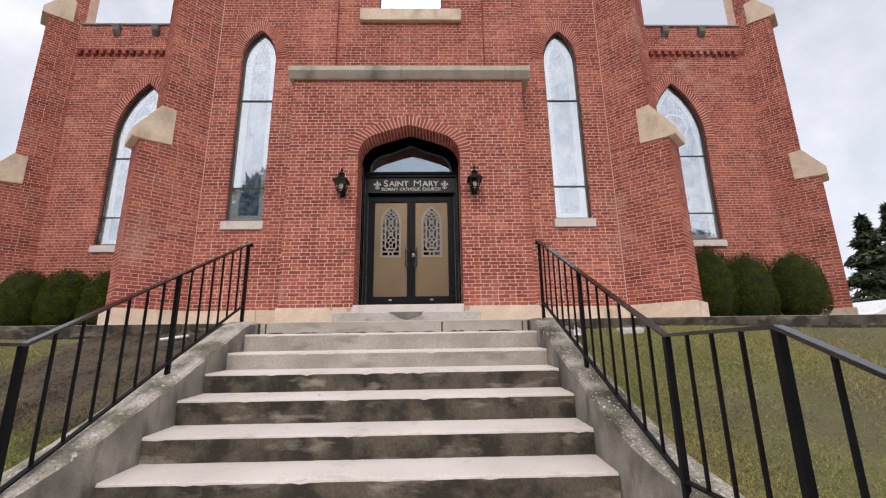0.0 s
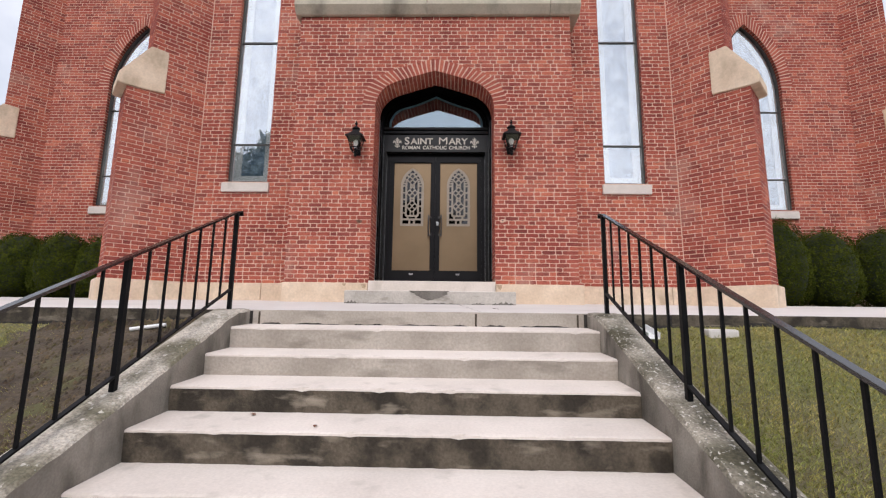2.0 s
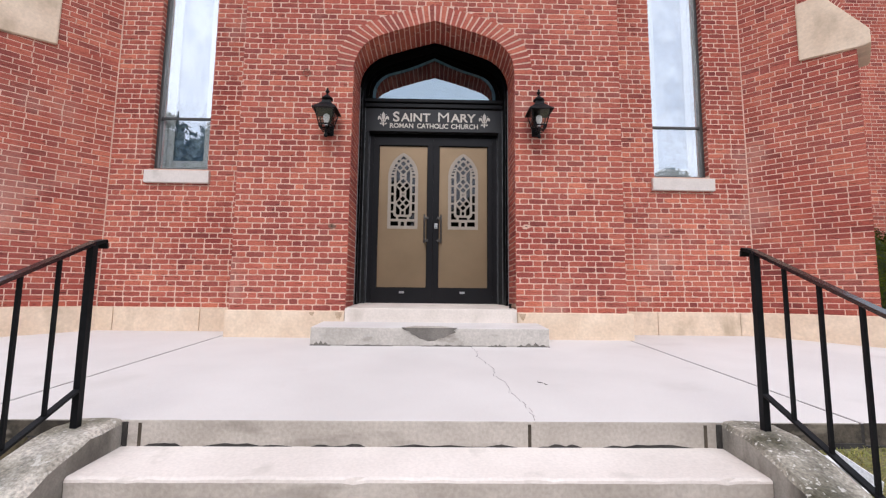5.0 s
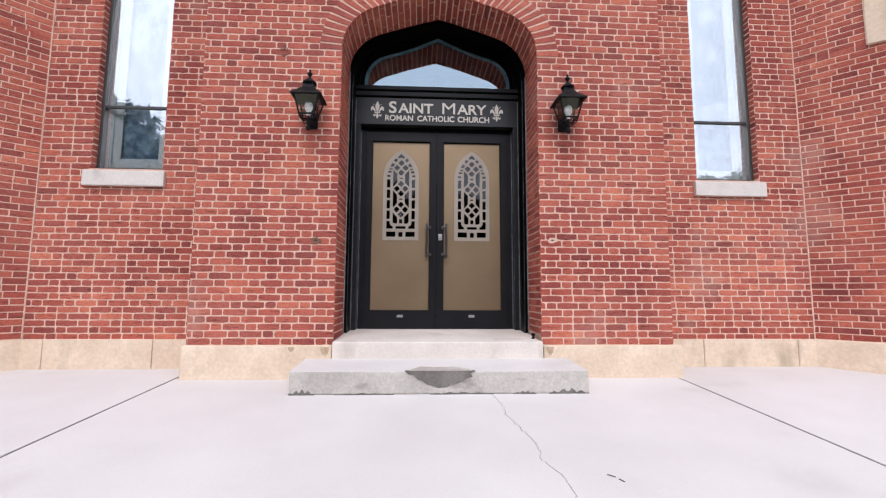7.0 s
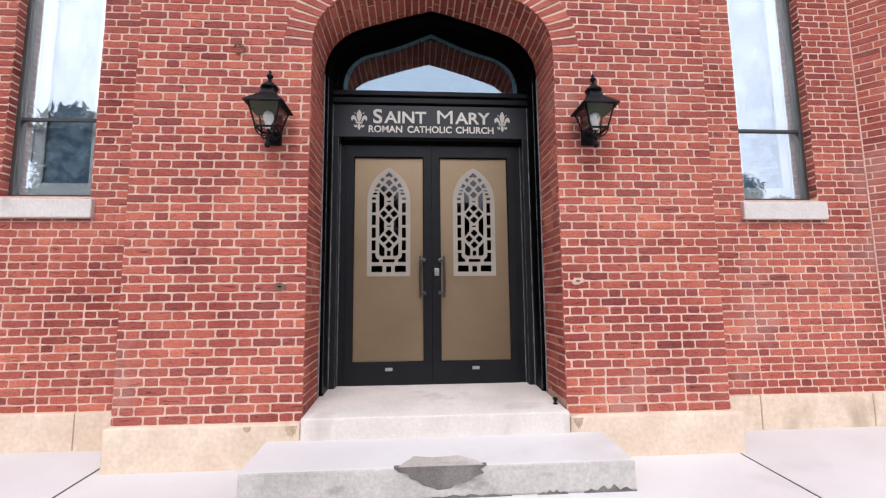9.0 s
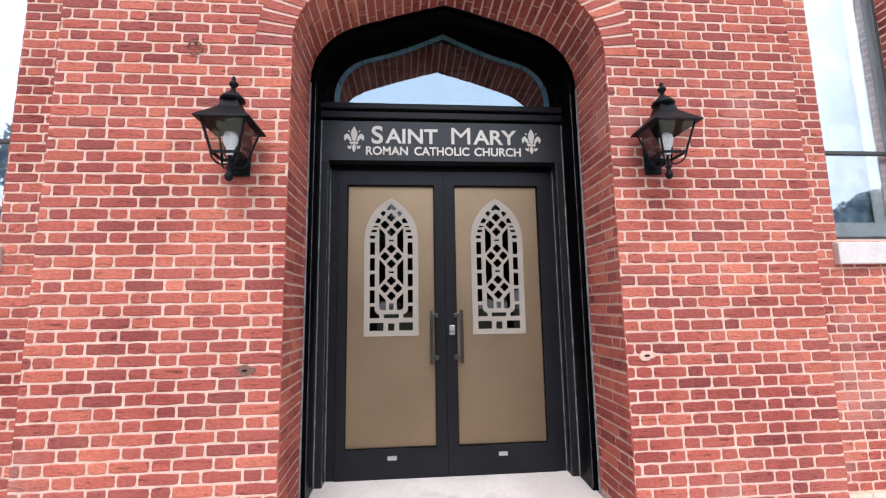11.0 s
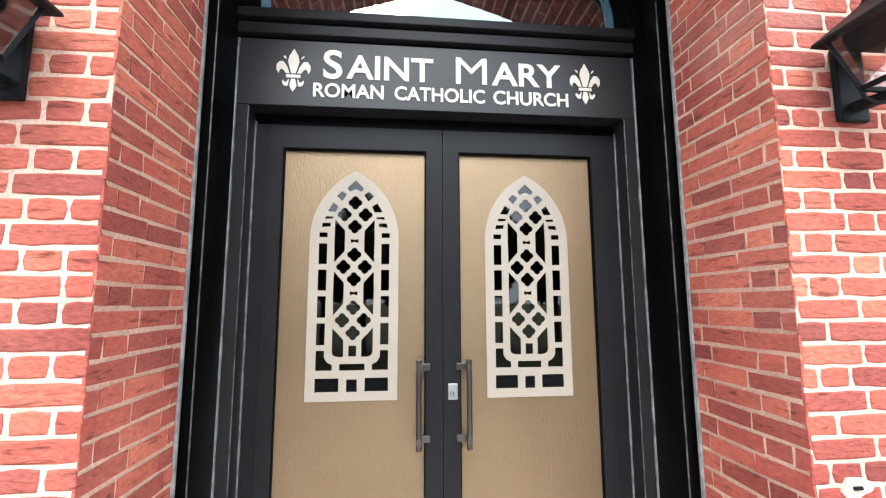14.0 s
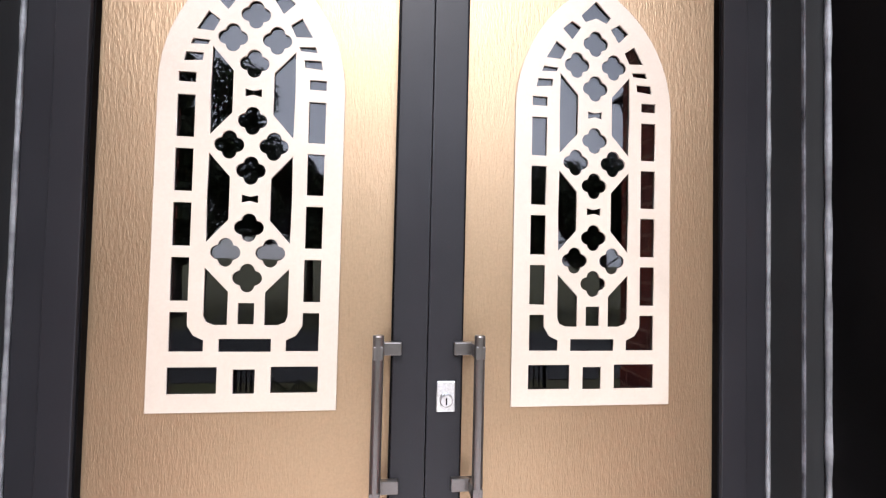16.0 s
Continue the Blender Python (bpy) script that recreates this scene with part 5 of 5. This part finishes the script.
# ---- wall lanterns
def lantern(x, lift):
    lan = thing("wall_lantern", None, "black four-sided carriage lantern with clear glass on the brick wall", "wall lamp", "entrance lanterns")
    lan.location = (x, -0.185, lift)
    zt, zb, ht, hb = 2.765, 2.588, 0.116, 0.072
    roof = bmesh.new()
    prof = [(0.148, 2.764), (0.146, 2.774), (0.096, 2.822), (0.058, 2.862), (0.042, 2.912)]
    rings = [[roof.verts.new((sx * h, sy * h, z)) for sx, sy in ((-1, -1), (1, -1), (1, 1), (-1, 1))] for h, z in prof]
    for p, q in zip(rings, rings[1:]):
        for i in range(4):
            roof.faces.new((p[i], p[(i + 1) % 4], q[(i + 1) % 4], q[i]))
    roof.faces.new(rings[0][::-1])
    roof.faces.new(rings[-1])
    part("roof", roof, iron_mat, lan, "flared black metal roof")
    part("cap", lathe(bmesh.new(), [(0.04, 2.908), (0.07, 2.918), (0.066, 2.932), (0.036, 2.962), (0.016, 2.978), (0.013, 2.99)], 0, 0), iron_mat, lan, smooth=True)
    part("finial", lathe(bmesh.new(), [(0.012, 2.985), (0.012, 3.0), (0.024, 3.012), (0.026, 3.025), (0.014, 3.038), (0.01, 3.045), (0.014, 3.055), (0.008, 3.066)], 0, 0, 14), iron_mat, lan, smooth=True)
    for sx, sy in ((-1, -1), (1, -1), (1, 1), (-1, 1)):
        part("corner_bar", bar(bmesh.new(), (sx * hb, sy * hb, zb), (sx * ht, sy * ht, zt), 0.011, 0.011, (1, 1, 0)), iron_mat, lan)
        scroll = bmesh.new()
        pts = [(sx * hb * k, sy * hb * k, zb - d) for k, d in ((1.05, -0.005), (0.95, 0.03), (0.7, 0.055), (0.4, 0.062), (0.12, 0.05))]
        for p, q in zip(pts, pts[1:]):
            bar(scroll, p, q, 0.008, 0.008)
        part("scroll", scroll, iron_mat, lan)
    for a, b in (((-1, -1), (1, -1)), ((1, -1), (1, 1)), ((1, 1), (-1, 1)), ((-1, 1), (-1, -1))):
        bm = bmesh.new()
        bm.faces.new([bm.verts.new((p[0] * h, p[1] * h, z)) for p, h, z in ((a, hb, zb), (b, hb, zb), (b, ht, zt), (a, ht, zt))])
        part("glass_pane", bm, lamp_glass, lan, "clear glass")
        part("base_bar", bar(bmesh.new(), (a[0] * hb, a[1] * hb, zb), (b[0] * hb, b[1] * hb, zb), 0.012, 0.014), iron_mat, lan)
    part("bulb", lathe(bmesh.new(), [(0.018, 2.61), (0.022, 2.63), (0.036, 2.66), (0.041, 2.69), (0.034, 2.718), (0.014, 2.735)], 0, 0), bulb_mat, lan, "white frosted bulb", smooth=True)
    part("socket", lathe(bmesh.new(), [(0.02, 2.59), (0.02, 2.625)], 0, 0, 14), steel_mat, lan)
    part("drop", lathe(bmesh.new(), [(0.008, 2.60), (0.01, 2.53), (0.022, 2.52), (0.012, 2.505), (0.014, 2.49), (0.024, 2.472), (0.02, 2.452), (0.006, 2.44)], 0, 0, 14), iron_mat, lan, smooth=True)
    plate_bm = boxed(-0.055, 0.055, 0.155, 0.176, 2.52, 2.78, 0.008)
    part("wall_plate", plate_bm, iron_mat, lan)
    arm = bmesh.new()
    bar(arm, (0, 0.16, 2.57), (0, 0.05, 2.56), 0.03, 0.03)
    part("arm", arm, iron_mat, lan)
    return lan


lantern(-1.305, -0.015)
lantern(1.297, 0.02)

stop = thing("door_stop", None, "small black door stop on the stone threshold", "door stop")
part("knob", lathe(bmesh.new(), [(0.02, 0.375), (0.02, 0.39), (0.012, 0.395), (0.012, 0.41), (0.022, 0.418), (0.02, 0.432), (0.008, 0.437)], 0.985, 0.14, 14), iron_mat, stop, smooth=True)

# ---- small things on the porch wall
ring = thing("iron_ring", None, "small rusty iron ring on the brick wall", "iron ring")
rb = bmesh.new()
for k in range(16):
    a, b = 2 * math.pi * k / 16, 2 * math.pi * (k + 1) / 16
    bar(rb, (-1.622 + 0.045 * math.cos(a), -0.014, 3.333 + 0.045 * math.sin(a)), (-1.622 + 0.045 * math.cos(b), -0.014, 3.333 + 0.045 * math.sin(b)), 0.006, 0.008, (0, 1, 0))
part("hoop", rb, rust_mat, ring)
part("staple", boxed(-1.627, -1.617, -0.022, 0.0, 3.368, 3.383), rust_mat, ring)
for x, z, mt, lb in ((-1.23, 1.364, rust_mat, "dark chipped hole in a brick"), (1.165, 1.39, mortar_mat, "pale mortar plug with a small bolt")):
    pg = thing("mortar_patch", None, lb, "wall patch")
    r = random.Random(int(x * 10))
    pts = [(x + (0.055 + r.uniform(-0.012, 0.012)) * math.cos(k * 0.524), z + (0.028 + r.uniform(-0.008, 0.008)) * math.sin(k * 0.524)) for k in range(12)]
    part("patch", prism(pts, -0.0125, 0.0, "y"), mt, pg)
    part("bolt", boxed(x - 0.016, x + 0.012, -0.019, -0.011, z - 0.004, z + 0.006), iron_mat, pg)


# ---------------------------------------------------------------- garden
def leaf_cloud(count, place, size, seed, lift=0.6):
    """Many small leaf triangles at the places that place(rng) gives, as one mesh."""
    g = np.random.default_rng(seed)
    c, nrm = place(g, count)
    t = g.normal(size=(count, 3))
    t -= nrm * (t * nrm).sum(1, keepdims=True) * lift
    t /= np.linalg.norm(t, axis=1, keepdims=True)
    s = np.cross(nrm + 0.5 * g.normal(size=(count, 3)), t)
    s /= np.linalg.norm(s, axis=1, keepdims=True) + 1e-9
    ln = size * g.uniform(0.6, 1.4, (count, 1))
    v = np.stack([c - s * ln * 0.28, c + s * ln * 0.28, c + t * ln], 1).reshape(-1, 3)
    return mesh_of("leaves", v.tolist(), [(3 * i, 3 * i + 1, 3 * i + 2) for i in range(count)])


def shrub_mesh(seed, h, r):
    def place(g, n):
        u = g.uniform(-1, 1, n)
        a = g.uniform(0, 2 * math.pi, n)
        z = u
        rad = np.sqrt(1 - np.abs(z) ** 3.2) * (1 - 0.16 * z)
        wob = 1 + 0.05 * np.sin(5 * a + seed) * np.cos(4 * z) + g.normal(0, 0.025, n)
        p = np.stack([rad * np.cos(a) * r * wob, rad * np.sin(a) * r * wob, (z * 0.5 + 0.5) * h * wob], 1)
        nn = np.stack([rad * np.cos(a), rad * np.sin(a), z], 1)
        return p, nn / np.linalg.norm(nn, axis=1, keepdims=True)
    me = leaf_cloud(15000, place, 0.034, seed)
    me.materials.append(shrub_mat)
    return me


def shrub(x, y, h, r, seed):
    sh = thing("shrub", None, "clipped rounded dark green evergreen shrub by the wall", "shrub", "evergreen shrubs", at=pose(x, y, -0.05 + 0.06))
    part("foliage", shrub_mesh(seed, h, r), None, sh)
    # added dark core: its colour paints the shade between the leaves
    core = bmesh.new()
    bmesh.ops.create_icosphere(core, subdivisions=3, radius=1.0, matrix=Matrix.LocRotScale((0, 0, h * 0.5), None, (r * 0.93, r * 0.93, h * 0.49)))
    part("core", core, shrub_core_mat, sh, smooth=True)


for i, (x, y, h, r) in enumerate(((6.6, 1.3, 1.66, 0.46), (7.5, 1.35, 1.5, 0.50), (8.65, 1.4, 1.52, 0.53), (-6.55, 1.3, 1.25, 0.43), (-7.38, 1.3, 1.3, 0.46), (-8.3, 1.35, 1.3, 0.47))):
    shrub(x, y, h, r, 20 + i)
for side in (-1, 1):
    a, b = sorted((side * 4.9, side * 15))
    thing("planting_bed", from_bm("planting_bed", boxed(a, b, 0.76, SIDE_Y - 0.07, -0.4, 0.045), soil_mat), "dark soil bed along the wall", "planting bed", kind="structure")


# grass blades on the slopes
def lawn(side, seed):
    g = np.random.default_rng(seed)
    n = 190000
    x = side * (1.93 + g.uniform(0, 1, n) ** 1.6 * 9)
    y = g.uniform(-6.6, LAND_FRONT - 0.03, n)
    keep = (np.sin(x * 1.7 + 2) * np.sin(y * 2.1 + 1 + seed) + g.normal(0, 0.45, n)) > (-0.6 if side > 0 else -0.1)
    if side < 0:
        keep &= ~((y + 0.5 * np.sin(x * 3) > -4.3) & (x > -3.5) & (g.uniform(0, 1, n) < 0.93))
    x, y = x[keep], y[keep]
    z = np.array([ground_z(p, q) for p, q in zip(x, y)])
    m = len(x)
    a = g.uniform(0, 2 * math.pi, m)
    h = g.uniform(0.012, 0.032, m)
    w = 0.0032
    lean = g.normal(0, 1.0, (m, 2)) * h[:, None]
    v = np.empty((m, 3, 3))
    v[:, 0] = np.stack([x - w * np.cos(a), y - w * np.sin(a), z - 0.005], 1)
    v[:, 1] = np.stack([x + w * np.cos(a), y + w * np.sin(a), z - 0.005], 1)
    v[:, 2] = np.stack([x + lean[:, 0], y + lean[:, 1], z + h], 1)
    me = mesh_of("grass", v.reshape(-1, 3).tolist(), [(3 * i, 3 * i + 1, 3 * i + 2) for i in range(m)])
    me.materials.append(blade_mat)
    thing("grass", me, "short patchy lawn grass on the slope", "grass", kind="stuff")


def bare_soil():
    """Bare earth between the kerb and the lawn."""
    nx, ny = 26, 18
    r = random.Random(14)
    v, f = [], []
    for j in range(ny + 1):
        for i in range(nx + 1):
            edge = 0.25 * math.sin(j * 1.3) * (i == nx) + 0.2 * math.sin(i * 0.9) * (j == 0)
            x = -1.92 - (1.55 + edge) * i / nx
            y = -4.5 + edge + (1.62 - edge) * j / ny
            if i == nx or j == 0:
                x, y = x + r.uniform(-0.3, 0.12), y + r.uniform(-0.3, 0.1)
            v.append((x, y, ground_z(x, y) + 0.006 + r.uniform(0, 0.02) * (0 < i < nx and 0 < j < ny)))
    for j in range(ny):
        for i in range(nx):
            k = j * (nx + 1) + i
            f.append((k, k + 1, k + nx + 2, k + nx + 1))
    me = mesh_of("bare_soil", v, f)
    me.materials.append(earth_mat)
    thing("bare_soil", me, "bare brown earth beside the stair kerb", "soil", kind="stuff")


def clods(n, seed):
    """Loose crumbs of earth and dead grass on the bare soil."""
    g = random.Random(seed)
    vs, fs = [], []
    for i in range(n):
        x, y = g.uniform(-3.5, -1.93), g.uniform(-4.7, LAND_FRONT - 0.02)
        r = 0.006 + 0.022 * g.random() ** 3
        if g.random() < 0.12:
            y, r = LAND_FRONT - g.uniform(0.02, 0.16), r * 1.8
        z, k = ground_z(x, y) + 0.012, len(vs)
        vs += [(x + g.uniform(0.6, 1.3) * r * math.cos(c * 1.257), y + g.uniform(0.6, 1.3) * r * math.sin(c * 1.257), z - 0.01) for c in range(5)] + [(x + g.uniform(-0.4, 0.4) * r, y, z + r * g.uniform(0.4, 0.9))]
        fs += [(k + c, k + (c + 1) % 5, k + 5) for c in range(5)]
    me = mesh_of("soil_crumbs", vs, fs)
    me.materials.append(crumb_mat)
    thing("soil_crumbs", me, "loose brown crumbs of earth beside the kerb", "soil", kind="stuff")


bare_soil()
clods(9000, 6)
lawn(1, 1)
lawn(-1, 2)
def hollow(a, b, r):
    """An open tube from a to b."""
    bm = bmesh.new()
    a, b = Vector(a), Vector(b)
    d = (b - a).normalized()
    u = d.cross(Vector((0, 0, 1))).normalized()
    w = u.cross(d)
    rings = [[bm.verts.new(p + (u * math.cos(k * math.pi / 8) + w * math.sin(k * math.pi / 8)) * q) for k in range(16)] for p, q in ((a, r), (b, r), (b, r * 0.82), (a, r * 0.82))]
    for i in range(4):
        p, q = rings[i], rings[(i + 1) % 4]
        for k in range(16):
            bm.faces.new((p[k], p[(k + 1) % 16], q[(k + 1) % 16], q[k]))
    return bm


pipe = thing("drain_pipe", None, "short white plastic drain pipe lying in the grass", "pipe")
part("tube", hollow((-2.58, -3.1, -0.327), (-2.31, -3.02, -0.285), 0.019), white_mat, pipe)
pipe = thing("drain_pipe", None, "white plastic gutter offcut lying beside the stair kerb", "pipe")
chan = bmesh.new()
bar(chan, (2.07, -2.93, -0.275), (2.07, -3.2, -0.345), 0.10, 0.006)
bar(chan, (2.12, -2.93, -0.25), (2.12, -3.2, -0.32), 0.006, 0.055)
bar(chan, (2.02, -2.93, -0.25), (2.02, -3.2, -0.32), 0.006, 0.055)
part("channel", chan, white_mat, pipe)
sp = thing("splash_block", from_bm("splash_block", boxed(2.62, 2.89, -3.06, -2.90, -0.36, -0.262, 0.02), slab_mat), "flat pale concrete splash block in the grass", "splash block")


# ---- trees and a parked car far off
def conifer(x, y, h, seed):
    tr = thing("conifer", None, "dark evergreen tree beyond the church", "tree", "far trees", at=pose(x, y, 0))
    part("trunk", lathe(bmesh.new(), [(0.3, 0), (0.2, h * 0.5), (0.05, h * 0.95)], 0, 0, 10), bark_mat, tr)
    def place(g, n):
        t = g.uniform(0.08, 1, n) ** 1.2
        a = np.floor(g.uniform(0, 14, n)) / 14 * 2 * math.pi + t * 9 + g.normal(0, 0.2, n)
        rad = (1 - t) ** 0.8 * h * 0.36 * g.uniform(0.2, 1, n) ** 0.6 * (0.75 + 0.35 * np.sin(t * 40))
        p = np.stack([rad * np.cos(a), rad * np.sin(a), t * h - rad * 0.25], 1)
        nn = np.stack([np.cos(a) * 0.5, np.sin(a) * 0.5, np.ones(n)], 1)
        return p, nn / np.linalg.norm(nn, axis=1, keepdims=True)
    me = leaf_cloud(7000, place, 0.4, seed)
    me.materials.append(tree_mat)
    part("crown", me, None, tr)


def broadleaf(x, y, h, seed):
    tr = thing("tree", None, "leafy street tree across the road", "tree", "far trees", at=pose(x, y, -2.0))
    bm = lathe(bmesh.new(), [(0.35, 0), (0.26, h * 0.3), (0.12, h * 0.7), (0.03, h * 0.95)], 0, 0, 10)
    g0 = random.Random(seed)
    tips = []
    for k in range(9):
        z = h * (0.3 + 0.06 * k)
        a = k * 2.4
        tip = (math.cos(a) * h * 0.3, math.sin(a) * h * 0.3, z + h * 0.2)
        bar(bm, (0, 0, z), tip, 0.1, 0.1)
        tips.append(tip)
    part("trunk", bm, bark_mat, tr)
    def place(g, n):
        c = np.array(tips)[g.integers(0, len(tips), n)]
        dv = g.normal(0, 1, (n, 3))
        dv /= np.linalg.norm(dv, axis=1, keepdims=True)
        p = c + dv * h * 0.16 * g.uniform(0.3, 1, (n, 1)) ** 0.5
        return p, dv
    me = leaf_cloud(15000, place, 0.38, seed)
    me.materials.append(tree_mat)
    part("crown", me, None, tr)


conifer(31.5, 21, 8.6, 1)
conifer(34.2, 21.5, 9.6, 2)
conifer(33, 27, 9.0, 3)
for i, (x, y, h) in enumerate(((-31, -31, 12), (-18, -30, 12), (-3, -29, 9.5), (5, -38, 12), (13, -33, 10), (22, -33, 12), (-26, -36, 13), (-13.5, -27, 14), (-7, -36, 12), (1.5, -33, 10), (9, -35, 11), (17, -31, 12), (27, -35, 13), (38, -32, 12))):
    broadleaf(x, y, h, 4 + i)
broadleaf(-10.5, -13, 9.6, 31)
thing("road", from_bm("road", boxed(-120, 120, -22, -12, -2.2, -2.02), street_mat), "grey asphalt street below the church", "road", kind="structure")

car = thing("car", None, "white parked car beyond the church", "car", at=pose(20.2, 10.4, 0.0, 0, 0, 8))
prof = [(-2.1, 0.35), (-2.1, 0.75), (-1.3, 0.9), (-0.6, 1.42), (0.9, 1.45), (1.7, 0.98), (2.15, 0.9), (2.15, 0.35)]
part("body", prism(prof, -0.85, 0.85, "y", 0.05), white_mat, car)
part("side_window", prism([(-1.05, 0.95), (-0.55, 1.34), (0.85, 1.36), (1.4, 0.98)], -0.862, 0.862, "y"), dark_room, car, "dark glass")
for x in (-1.35, 1.35):
    for y in (-0.8, 0.8):
        wh = bmesh.new()
        lathe(wh, [(0.2, -0.1), (0.33, -0.1), (0.34, 0), (0.33, 0.1), (0.2, 0.1)], 0, 0, 20)
        part("wheel", wh, iron_mat, car, at=pose(x, y, 0.34, 90))

# ---------------------------------------------------------------- bricks last
lay_all()
